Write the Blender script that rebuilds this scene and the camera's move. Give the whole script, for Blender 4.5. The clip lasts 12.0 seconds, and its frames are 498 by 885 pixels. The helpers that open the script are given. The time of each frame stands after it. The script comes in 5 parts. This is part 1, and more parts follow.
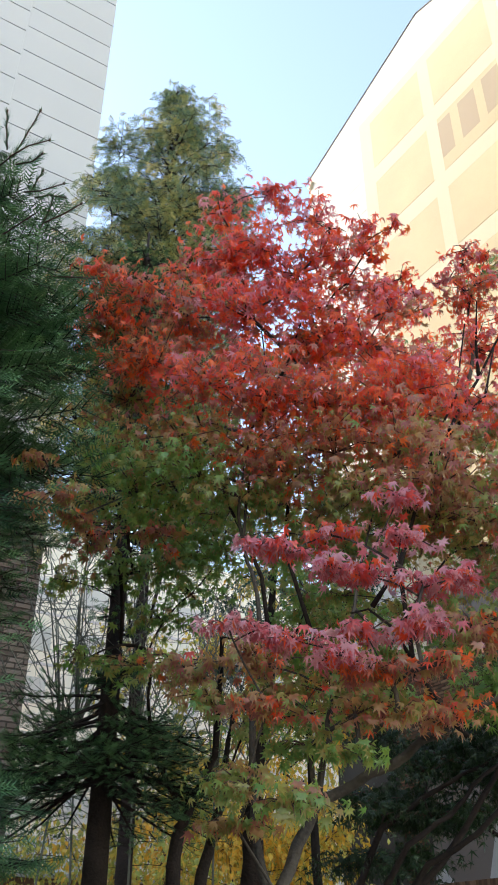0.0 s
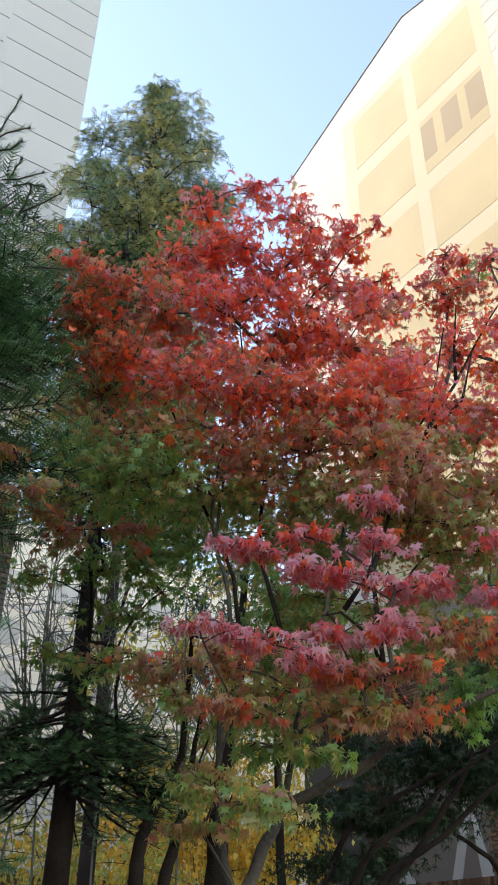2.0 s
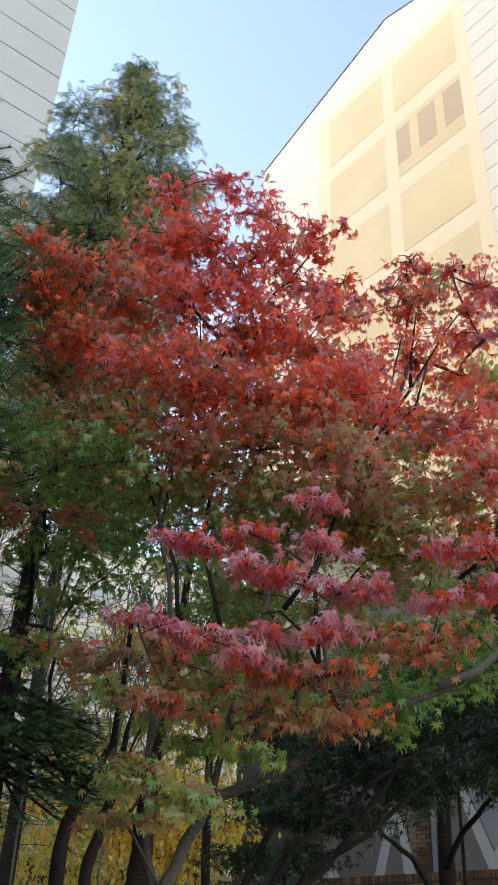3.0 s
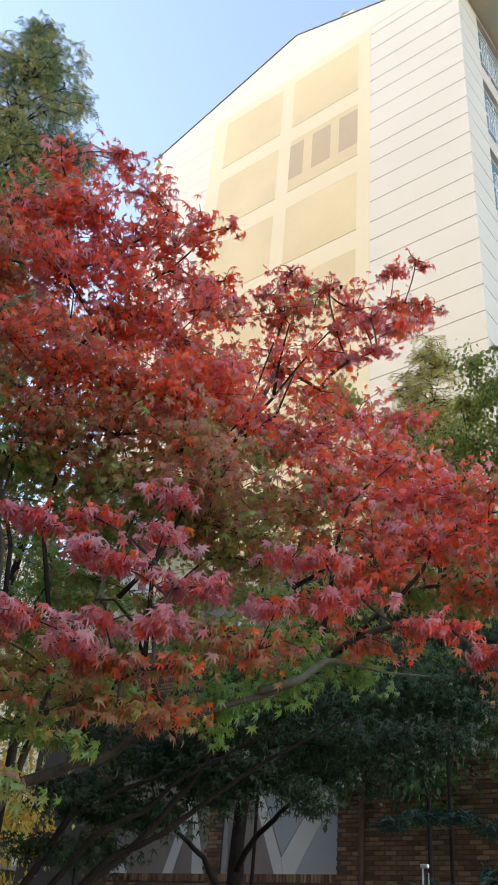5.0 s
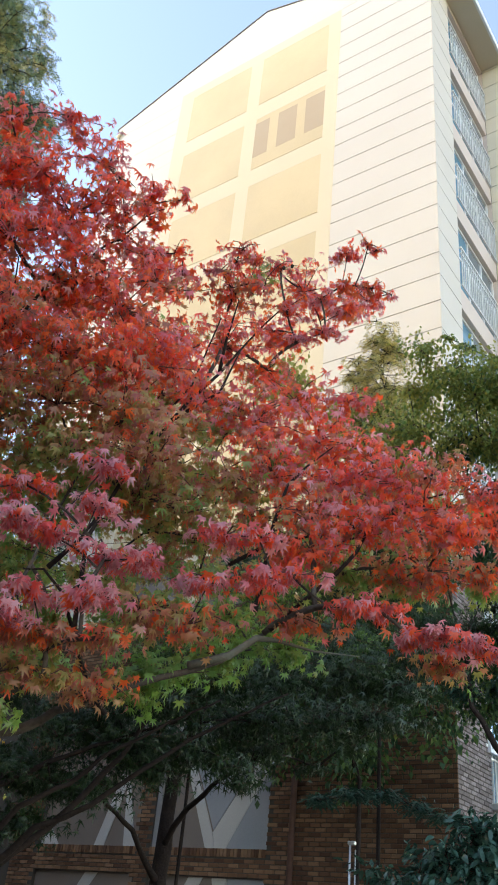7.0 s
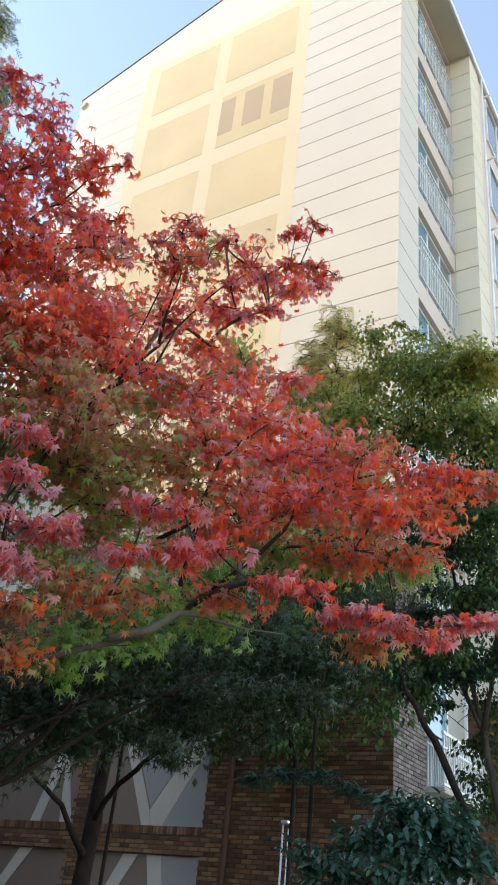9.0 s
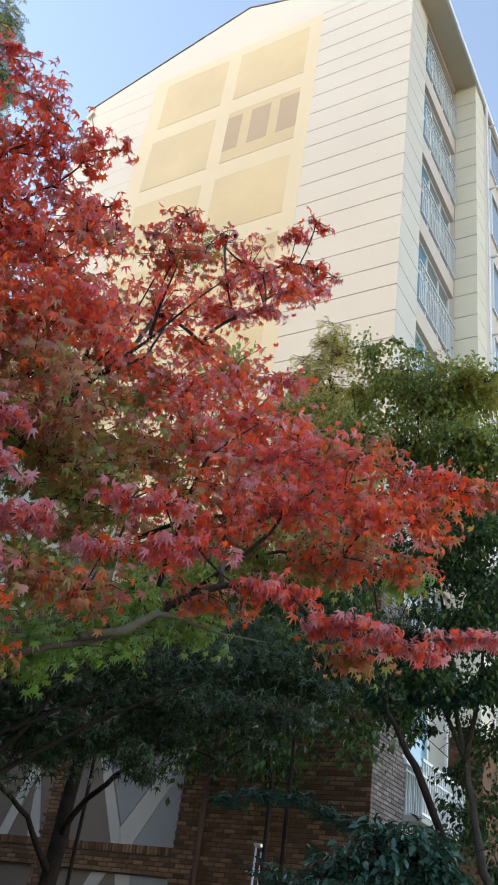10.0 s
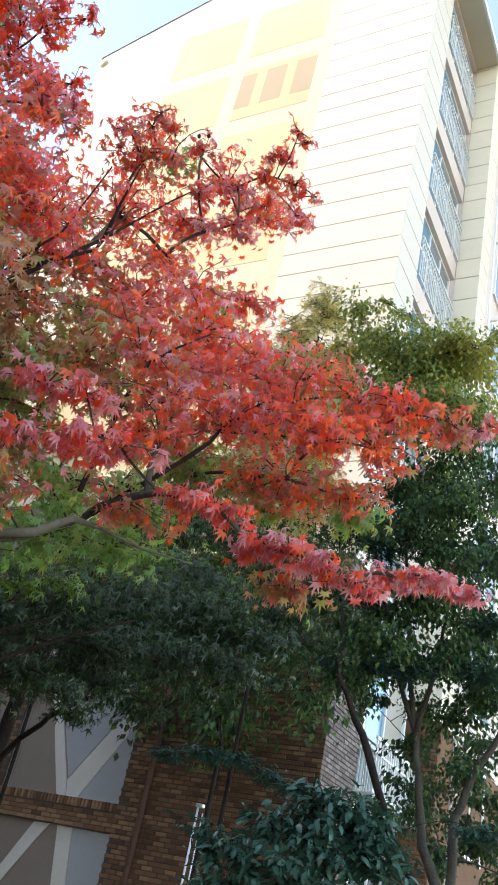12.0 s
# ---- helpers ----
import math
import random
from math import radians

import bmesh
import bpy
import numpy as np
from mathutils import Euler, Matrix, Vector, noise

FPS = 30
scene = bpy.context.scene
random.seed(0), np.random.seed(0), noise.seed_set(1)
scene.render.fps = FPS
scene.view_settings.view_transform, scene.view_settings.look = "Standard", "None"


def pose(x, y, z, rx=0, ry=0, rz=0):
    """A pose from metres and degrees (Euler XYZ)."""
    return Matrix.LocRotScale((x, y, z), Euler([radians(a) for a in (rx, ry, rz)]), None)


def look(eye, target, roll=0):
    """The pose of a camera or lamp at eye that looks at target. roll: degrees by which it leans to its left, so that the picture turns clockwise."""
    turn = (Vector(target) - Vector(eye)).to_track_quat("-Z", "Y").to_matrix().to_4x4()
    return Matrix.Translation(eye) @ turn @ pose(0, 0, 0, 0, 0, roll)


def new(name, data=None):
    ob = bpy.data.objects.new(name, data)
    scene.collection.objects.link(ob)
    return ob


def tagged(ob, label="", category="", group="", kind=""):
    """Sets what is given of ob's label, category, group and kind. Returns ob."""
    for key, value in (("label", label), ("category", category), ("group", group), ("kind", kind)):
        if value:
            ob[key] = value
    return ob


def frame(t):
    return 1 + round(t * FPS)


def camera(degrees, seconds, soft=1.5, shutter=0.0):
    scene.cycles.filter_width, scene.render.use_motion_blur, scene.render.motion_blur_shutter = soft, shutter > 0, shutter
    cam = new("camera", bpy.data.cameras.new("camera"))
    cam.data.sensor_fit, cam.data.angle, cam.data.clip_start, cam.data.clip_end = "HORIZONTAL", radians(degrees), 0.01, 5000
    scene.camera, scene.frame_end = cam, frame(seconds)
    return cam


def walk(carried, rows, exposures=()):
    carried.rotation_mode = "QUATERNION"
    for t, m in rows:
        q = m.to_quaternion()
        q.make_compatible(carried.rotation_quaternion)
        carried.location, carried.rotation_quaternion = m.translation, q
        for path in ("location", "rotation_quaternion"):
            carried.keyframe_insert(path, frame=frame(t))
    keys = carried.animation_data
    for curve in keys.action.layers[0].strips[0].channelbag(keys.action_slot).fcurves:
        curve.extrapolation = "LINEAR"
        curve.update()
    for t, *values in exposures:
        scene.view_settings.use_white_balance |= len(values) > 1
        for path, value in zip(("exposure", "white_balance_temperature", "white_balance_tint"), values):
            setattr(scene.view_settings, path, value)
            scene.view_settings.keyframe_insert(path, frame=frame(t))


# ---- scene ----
import collections

cam = camera(32.2, 12.0, soft=1.85)
PATH = [
    (0, (-0.131, 0.192, 1.216), (-1.572, 1.096, 2.268), 0.0),
    (0.5, (-0.138, 0.2, 1.217), (-1.58, 1.115, 2.256), -0.2),
    (1, (-0.143, 0.197, 1.244), (-1.587, 1.115, 2.279), -0.2),
    (1.5, (-0.151, 0.203, 1.249), (-1.585, 1.127, 2.292), -0.2),
    (2, (-0.157, 0.207, 1.238), (-1.569, 1.161, 2.287), 0.5),
    (2.5, (-0.161, 0.242, 1.247), (-1.543, 1.232, 2.299), 1.3),
    (2.7, (-0.141, 0.216, 1.259), (-1.521, 1.223, 2.3), 2.0),
    (4.3, (-0.178, 0.237, 1.263), (-1.395, 1.431, 2.307), 4.3),
    (4.5, (-0.183, 0.231, 1.255), (-1.382, 1.443, 2.299), 4.6),
    (5, (-0.197, 0.222, 1.262), (-1.313, 1.511, 2.307), 5.1),
    (5.5, (-0.185, 0.213, 1.258), (-1.289, 1.516, 2.299), 5.2),
    (6, (-0.171, 0.233, 1.262), (-1.255, 1.56, 2.293), 5.8),
    (6.5, (-0.17, 0.254, 1.264), (-1.234, 1.607, 2.283), 5.8),
    (7, (-0.166, 0.271, 1.264), (-1.207, 1.646, 2.277), 5.8),
    (7.2, (-0.161, 0.29, 1.265), (-1.191, 1.674, 2.276), 5.7),
    (9, (-0.099, 0.375, 1.262), (-1.066, 1.821, 2.25), 6.3),
    (9.5, (-0.109, 0.469, 1.254), (-1.066, 1.921, 2.241), 7.3),
    (10, (-0.186, 0.542, 1.262), (-1.127, 1.975, 2.292), 8.7),
    (10.5, (-0.189, 0.654, 1.247), (-1.11, 2.081, 2.303), 9.5),
    (11, (-0.136, 0.763, 1.241), (-1.051, 2.198, 2.292), 12.7),
    (11.5, (-0.127, 0.888, 1.231), (-1.052, 2.339, 2.25), 12.8),
    (12, (-0.197, 0.997, 1.228), (-1.127, 2.466, 2.216), 13.2),
]
walk(cam, [(t, look(eye, target, roll)) for t, eye, target, roll in PATH],
     exposures=[(0, 1.78, 7900, 12), (2.5, 1.6, 7900, 12), (6.0, 1.5, 7900, 12), (6.5, 1.63, 7900, 12), (7.2, 1.65, 7900, 12), (9.0, 1.54, 7900, 12), (9.5, 1.42, 7900, 12), (10.2, 1.35, 7900, 12), (10.5, 1.31, 7900, 12), (11.0, 1.52, 7900, 12), (11.5, 1.84, 7900, 12), (12.0, 1.99, 7900, 12)])

# ---- daylight: a low sun behind the neighbouring blocks, open blue sky ----
SUN_DIR = Vector((-0.78, -0.62, 0.55)).normalized()
world = bpy.data.worlds.new("world")
scene.world = world
world.use_nodes = True
wn = world.node_tree
sky = wn.nodes.new("ShaderNodeTexSky")
sky.sky_type = 'NISHITA'
sky.sun_disc = False
sky.sun_elevation = math.asin(SUN_DIR.z)
sky.sun_rotation = math.atan2(SUN_DIR.x, SUN_DIR.y)
sky.dust_density = 0.1
sky.ozone_density = 0.6
wn.links.new(sky.outputs[0], wn.nodes["Background"].inputs[0])
wn.nodes["Background"].inputs[1].default_value = 0.2
sun_data = bpy.data.lights.new("sun", 'SUN')
sun_data.energy, sun_data.angle, sun_data.color = 0.97, radians(0.6), (1.0, 0.86, 0.66)
sun = new("sun", sun_data)
sun.matrix_world = look(SUN_DIR * 60, (0, 0, 0))


# ---- materials ----
def mat(name, color, rough=0.6, var=0.12, scale=6.0, bump=0.0, spec=0.4, metal=0.0, fine=60.0, stain=0.0):
    """Painted or mineral surface with broad and fine variation."""
    m = bpy.data.materials.new(name)
    m.use_nodes = True
    n, l = m.node_tree.nodes, m.node_tree.links
    b = n["Principled BSDF"]
    b.inputs["Roughness"].default_value = rough
    b.inputs["Metallic"].default_value = metal
    b.inputs["Specular IOR Level"].default_value = spec
    tc = n.new("ShaderNodeTexCoord")
    big, small = n.new("ShaderNodeTexNoise"), n.new("ShaderNodeTexNoise")
    big.inputs["Scale"].default_value, small.inputs["Scale"].default_value = scale * 0.12, fine
    big.inputs["Detail"].default_value = small.inputs["Detail"].default_value = 4
    info = n.new("ShaderNodeObjectInfo")
    add = n.new("ShaderNodeMath")
    add.operation = 'MULTIPLY_ADD'
    add.inputs[1].default_value = 0.5
    l.new(tc.outputs["Object"], big.inputs["Vector"])
    l.new(tc.outputs["Object"], small.inputs["Vector"])
    l.new(small.outputs["Fac"], add.inputs[0])
    l.new(big.outputs["Fac"], add.inputs[2])
    ramp = n.new("ShaderNodeMapRange")
    ramp.inputs["From Min"].default_value, ramp.inputs["From Max"].default_value = 0.45, 1.05
    ramp.inputs["To Min"].default_value, ramp.inputs["To Max"].default_value = 1 - var, 1 + var
    l.new(add.outputs[0], ramp.inputs["Value"])
    mul = n.new("ShaderNodeVectorMath")
    mul.operation = 'SCALE'
    mul.inputs[0].default_value = color
    l.new(ramp.outputs[0], mul.inputs["Scale"])
    l.new(mul.outputs[0], b.inputs["Base Color"])
    if bump:
        bp = n.new("ShaderNodeBump")
        bp.inputs["Strength"].default_value, bp.inputs["Distance"].default_value = bump, 0.01
        l.new(small.outputs["Fac"], bp.inputs["Height"])
        l.new(bp.outputs[0], b.inputs["Normal"])
    return m


def piece_mat(name, stops, rough=0.85, bump=0.4, by_island=True):
    """Bricks: each one takes its own tone, by its island or its object."""
    m = mat(name, (0.3, 0.2, 0.15), rough, 0.15, 20, bump, 0.2)
    n, l = m.node_tree.nodes, m.node_tree.links
    mul = next(q for q in n if q.bl_idname == "ShaderNodeVectorMath")
    ramp = n.new("ShaderNodeValToRGB")
    for i, (pos, col) in enumerate(stops):
        e = ramp.color_ramp.elements[i] if i < 2 else ramp.color_ramp.elements.new(pos)
        e.position, e.color = pos, (*col, 1)
    src = n.new("ShaderNodeNewGeometry").outputs["Random Per Island"] if by_island else next(q for q in n if q.bl_idname == "ShaderNodeObjectInfo").outputs["Random"]
    l.new(src, ramp.inputs[0])
    l.new(ramp.outputs[0], mul.inputs[0])
    return m


def leaf_mat(name, stops, translucent=0.35, rough=0.42, spec=0.5, spread=0.16, by_object=False, coat=0.0):
    """Leaves: a tone along the ramp from the mesh's own 'tone', shifted a little leaf by leaf; light shines through the blade."""
    m = bpy.data.materials.new(name)
    m.use_nodes = True
    n, l = m.node_tree.nodes, m.node_tree.links
    b = n["Principled BSDF"]
    b.inputs["Roughness"].default_value = rough
    b.inputs["Specular IOR Level"].default_value = spec
    b.inputs["Coat Weight"].default_value = coat
    b.inputs["Coat Roughness"].default_value = 0.4
    at = n.new("ShaderNodeAttribute")
    at.attribute_name = "tone"
    rnd = n.new("ShaderNodeObjectInfo").outputs["Random"] if by_object else n.new("ShaderNodeNewGeometry").outputs["Random Per Island"]
    shift = n.new("ShaderNodeMath")
    shift.operation = 'MULTIPLY_ADD'
    shift.inputs[1].default_value = 2 * spread
    l.new(rnd, shift.inputs[0])
    sub = n.new("ShaderNodeMath")
    sub.operation = 'SUBTRACT'
    sub.inputs[1].default_value = spread
    l.new(at.outputs["Fac"], sub.inputs[0])
    l.new(sub.outputs[0], shift.inputs[2])
    ramp = n.new("ShaderNodeValToRGB")
    for i, (pos, col) in enumerate(stops):
        e = ramp.color_ramp.elements[i] if i < 2 else ramp.color_ramp.elements.new(pos)
        e.position, e.color = pos, (*col, 1)
    l.new(shift.outputs[0], ramp.inputs[0])
    tc = n.new("ShaderNodeTexCoord")
    no = n.new("ShaderNodeTexNoise")
    no.inputs["Scale"].default_value = 45
    l.new(tc.outputs["Object"], no.inputs["Vector"])
    mr = n.new("ShaderNodeMapRange")
    mr.inputs["To Min"].default_value, mr.inputs["To Max"].default_value = 0.7, 1.3
    l.new(no.outputs["Fac"], mr.inputs["Value"])
    mul = n.new("ShaderNodeVectorMath")
    mul.operation = 'SCALE'
    l.new(ramp.outputs[0], mul.inputs[0])
    l.new(mr.outputs[0], mul.inputs["Scale"])
    l.new(mul.outputs[0], b.inputs["Base Color"])
    tr = n.new("ShaderNodeBsdfTranslucent")
    deep = n.new("ShaderNodeVectorMath")
    deep.operation = 'MULTIPLY'
    deep.inputs[1].default_value = (1.15, 0.95, 0.7)
    l.new(mul.outputs[0], deep.inputs[0])
    l.new(deep.outputs[0], tr.inputs["Color"])
    mix = n.new("ShaderNodeMixShader")
    mix.inputs[0].default_value = translucent
    l.new(b.outputs[0], mix.inputs[1])
    l.new(tr.outputs[0], mix.inputs[2])
    l.new(mix.outputs[0], n["Material Output"].inputs["Surface"])
    return m


# stops 0 and 0.11: sky sheen on red leaves, put into the colour
MAPLE_STOPS = [(0.0, (0.76, 0.38, 0.47)), (0.11, (0.68, 0.17, 0.23)), (0.22, (0.95, 0.105, 0.05)), (0.35, (0.92, 0.20, 0.05)), (0.44, (0.46, 0.15, 0.14)), (0.62, (0.50, 0.30, 0.13)), (0.80, (0.34, 0.39, 0.11)), (1.0, (0.18, 0.39, 0.10))]
M_MAPLE = leaf_mat("maple_leaf", MAPLE_STOPS, 0.6, 0.36, 0.9, 0.12, coat=0.6)
M_MAPLE_ONE = leaf_mat("maple_leaf_single", MAPLE_STOPS, 0.6, 0.36, 0.9, 0.12, by_object=True, coat=0.6)
# lime end paints lit upper leaves, near-black end the shade between layers
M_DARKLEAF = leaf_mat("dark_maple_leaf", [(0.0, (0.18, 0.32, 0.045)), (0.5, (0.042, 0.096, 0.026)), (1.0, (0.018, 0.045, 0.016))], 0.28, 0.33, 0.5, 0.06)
M_YEW = leaf_mat("yew_needle", [(0.0, (0.020, 0.075, 0.058)), (1.0, (0.034, 0.105, 0.08))], 0.15, 0.5, 0.35)
# pale end: yellowing and lit top leaves; dark end: shade painted on lower ones
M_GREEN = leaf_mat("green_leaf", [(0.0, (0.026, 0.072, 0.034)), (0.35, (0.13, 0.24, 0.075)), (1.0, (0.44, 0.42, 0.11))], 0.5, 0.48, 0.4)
M_BUSH = leaf_mat("glossy_leaf", [(0.0, (0.045, 0.12, 0.092)), (1.0, (0.085, 0.19, 0.15))], 0.12, 0.24, 0.6)
# albedo raised to stand in for sunlight that the blocks keep off
M_YELLOW = leaf_mat("yellow_leaf", [(0.5, (0.82, 0.46, 0.06)), (0.75, (0.74, 0.54, 0.10)), (1.0, (0.38, 0.44, 0.11))], 0.45)
M_NEEDLE = leaf_mat("fir_needle", [(0.0, (0.022, 0.080, 0.046)), (1.0, (0.11, 0.25, 0.105))], 0.22, 0.5, 0.3)
M_FROND = leaf_mat("conifer_frond", [(0.0, (0.13, 0.25, 0.19)), (0.5, (0.24, 0.31, 0.15)), (1.0, (0.64, 0.53, 0.20))], 0.4, 0.5)
M_BARK = mat("bark", (0.030, 0.022, 0.020), 0.95, 0.45, 40, 0.9, 0.1)
M_BARK_MAPLE = mat("maple_bark", (0.08, 0.066, 0.058), 0.9, 0.5, 40, 0.9, 0.15)
M_BARK_GREY = mat("grey_bark", (0.07, 0.062, 0.055), 0.9, 0.45, 40, 0.8, 0.2)
M_BARK_PALE = mat("pale_bark", (0.15, 0.145, 0.118), 0.9, 0.35, 40, 0.6, 0.2)
M_TWIG = mat("twig", (0.10, 0.05, 0.04), 0.8, 0.3, 40, 0.3)
M_WHITE = mat("white_siding", (0.64, 0.59, 0.53), 0.55, 0.05, 3, 0.05)
M_GREYWHITE = mat("grey_white_siding", (0.50, 0.49, 0.49), 0.55, 0.05, 3, 0.05)
M_CREAM = mat("cream_paint", (0.68, 0.58, 0.42), 0.6, 0.05, 3, 0.05)
M_PANEL = mat("beige_panel_paint", (0.62, 0.495, 0.31), 0.6, 0.12, 4, 0.08)
M_DIGIT = mat("taupe_paint", (0.46, 0.35, 0.24), 0.6, 0.06, 4)
M_JOINT = mat("joint_shadow_sealant", (0.20, 0.17, 0.15), 0.9, 0.1)
M_PINK = mat("pale_pink_render", (0.62, 0.53, 0.49), 0.7, 0.06, 4, 0.1)
M_OLIVE = mat("pale_olive_render", (0.70, 0.65, 0.54), 0.7, 0.06, 4, 0.1)
M_SOFFIT = mat("soffit_paint", (0.68, 0.60, 0.46), 0.7, 0.08, 4)
M_ROOF = mat("roof_trim_metal", (0.24, 0.23, 0.24), 0.5, 0.1, 4)
M_FRAME = mat("white_window_frame", (0.78, 0.80, 0.82), 0.35, 0.04)
M_RAIL = mat("grey_railing_metal", (0.68, 0.70, 0.71), 0.4, 0.06, 10, 0, 0.5)
M_MORTAR = mat("mortar", (0.06, 0.05, 0.043), 0.95, 0.2, 10, 0.4)
M_TAUPE = mat("taupe_wall_panel", (0.17, 0.135, 0.12), 0.6, 0.15, 6, 0.1)
M_SLATE = mat("pale_slate_panel", (0.25, 0.26, 0.29), 0.5, 0.16, 6, 0.1)
M_BAND = mat("pale_grey_band", (0.44, 0.42, 0.41), 0.6, 0.16, 6, 0.1)
BRICK_STOPS = [(0.0, (0.085, 0.042, 0.026)), (0.5, (0.155, 0.08, 0.048)), (1.0, (0.24, 0.138, 0.083))]
M_BRICK = piece_mat("brick", BRICK_STOPS)
M_BRICK_ONE = piece_mat("brick_single", BRICK_STOPS, by_island=False)
# brick copy with the grey of the neighbour's shaded wall put into its colour
M_BRICK_GREY = piece_mat("greyish_brick", [(0.0, (0.11, 0.08, 0.068)), (0.5, (0.17, 0.125, 0.105)), (1.0, (0.24, 0.185, 0.16))])
M_BRICK_PALE = piece_mat("pale_brick", [(0.0, (0.13, 0.105, 0.105)), (0.5, (0.19, 0.16, 0.16)), (1.0, (0.26, 0.225, 0.225))])
M_SOIL = mat("soil_and_litter", (0.17, 0.125, 0.085), 0.95, 0.5, 8, 0.9)
M_CONCRETE = mat("concrete", (0.42, 0.41, 0.39), 0.85, 0.12, 5, 0.3)
M_STEEL = mat("galvanised_steel", (0.6, 0.6, 0.6), 0.35, 0.1, 10, 0, 0.5, 0.8)
# cream brightened and warmed so that the shaded far wall looks sunlit
M_FAR_WALL = mat("cream_render_painted_sun", (0.88, 0.75, 0.58), 0.7, 0.06, 4, 0.1)
M_FAR_GLASS = mat("pale_curtained_glass", (0.60, 0.54, 0.46), 0.7, 0.1, 6)
M_BLIND = mat("grey_blind", (0.34, 0.33, 0.30), 0.6, 0.1, 6)
M_GLASS = mat("window_glass", (0.20, 0.24, 0.27), 0.06, 0.05, 3, 0, 0.9)
M_GLASS_BLUE = mat("blue_tinted_glass", (0.12, 0.28, 0.40), 0.08, 0.05, 3, 0, 0.9)


# ---- mesh helpers ----
class Shape:
    """Collects faces; every block of faces may take its own material slot."""

    def __init__(self):
        self.v, self.f, self.m = [], [], []

    def add(self, verts, faces, slot=0):
        o = len(self.v)
        self.v += [tuple(p) for p in verts]
        self.f += [tuple(i + o for i in q) for q in faces]
        self.m += [slot] * len(faces)
        return self

    def box(self, a, b, slot=0, bevel=0.0):
        x0, y0, z0 = (min(p, q) for p, q in zip(a, b))
        x1, y1, z1 = (max(p, q) for p, q in zip(a, b))
        if bevel:
            bm = bmesh.new()
            bmesh.ops.create_cube(bm, size=1)
            bmesh.ops.transform(bm, matrix=Matrix.LocRotScale(((x0 + x1) / 2, (y0 + y1) / 2, (z0 + z1) / 2), None, (x1 - x0, y1 - y0, z1 - z0)), verts=bm.verts)
            bmesh.ops.bevel(bm, geom=bm.edges[:], offset=bevel, segments=1, affect='EDGES')
            bm.verts.index_update()
            self.add([q.co[:] for q in bm.verts], [[q.index for q in f.verts] for f in bm.faces], slot)
            bm.free()
            return self
        return self.add([(x0, y0, z0), (x1, y0, z0), (x1, y1, z0), (x0, y1, z0), (x0, y0, z1), (x1, y0, z1), (x1, y1, z1), (x0, y1, z1)],
                        [(3, 2, 1, 0), (4, 5, 6, 7), (0, 1, 5, 4), (1, 2, 6, 5), (2, 3, 7, 6), (3, 0, 4, 7)], slot)

    def prism(self, outline, axis, a, b, slot=0):
        """An outline in the two other axes, drawn out along axis from a to b."""
        k = len(outline)
        put = {'x': lambda p, d: (d, p[0], p[1]), 'y': lambda p, d: (p[0], d, p[1]), 'z': lambda p, d: (p[0], p[1], d)}[axis]
        vs = [put(p, a) for p in outline] + [put(p, b) for p in outline]
        return self.add(vs, [tuple(range(k)), tuple(range(2 * k - 1, k - 1, -1))] + [(i, i + k, (i + 1) % k + k, (i + 1) % k) for i in range(k)], slot)

    def tube(self, pts, radii, sides=6, slot=0):
        pts = [Vector([float(q) for q in p]) for p in pts]
        vs, u = [], None
        for i, p in enumerate(pts):
            d = (pts[min(i + 1, len(pts) - 1)] - pts[max(i - 1, 0)]).normalized()
            u = d.orthogonal().normalized() if u is None else (u - d * u.dot(d)).normalized()
            w = d.cross(u)
            rad_ = float(radii[i])
            vs += [p + rad_ * (math.cos(6.2832 * k / sides) * u + math.sin(6.2832 * k / sides) * w) for k in range(sides)]
        n = len(pts)
        fs = [(i * sides + k, i * sides + (k + 1) % sides, (i + 1) * sides + (k + 1) % sides, (i + 1) * sides + k) for i in range(n - 1) for k in range(sides)]
        fs += [tuple(range(sides))[::-1], tuple((n - 1) * sides + k for k in range(sides))]
        return self.add(vs, fs, slot)

    def mesh(self, name, mats, smooth=False):
        me = bpy.data.meshes.new(name)
        me.from_pydata(self.v, [], self.f)
        for m in mats:
            me.materials.append(m)
        me.polygons.foreach_set("material_index", self.m)
        if smooth:
            me.polygons.foreach_set("use_smooth", [True] * len(self.f))
        bm = bmesh.new()
        if len(self.f) < 60000:
            bm.from_mesh(me)
            bmesh.ops.recalc_face_normals(bm, faces=bm.faces)
            bm.to_mesh(me)
        bm.free()
        me.update()
        return me


def thing(name, label, category, at=(0, 0, 0), group="", kind=""):
    ob = new(name)
    ob.empty_display_size = 0.2
    ob.location = at
    return tagged(ob, label, category, group, kind)


def part(name, shape, material, parent=None, label="", smooth=False, kind=""):
    """One mesh object, under a thing or a part."""
    mats = material if isinstance(material, (list, tuple)) else [material]
    me = shape.mesh(name, mats, smooth) if isinstance(shape, Shape) else shape
    ob = new(name, me)
    if parent:
        ob.parent = parent
        up = Vector((0, 0, 0))
        q = parent
        while q:
            up += q.location
            q = q.parent
        ob.location = -up
    return tagged(ob, label, kind=kind)


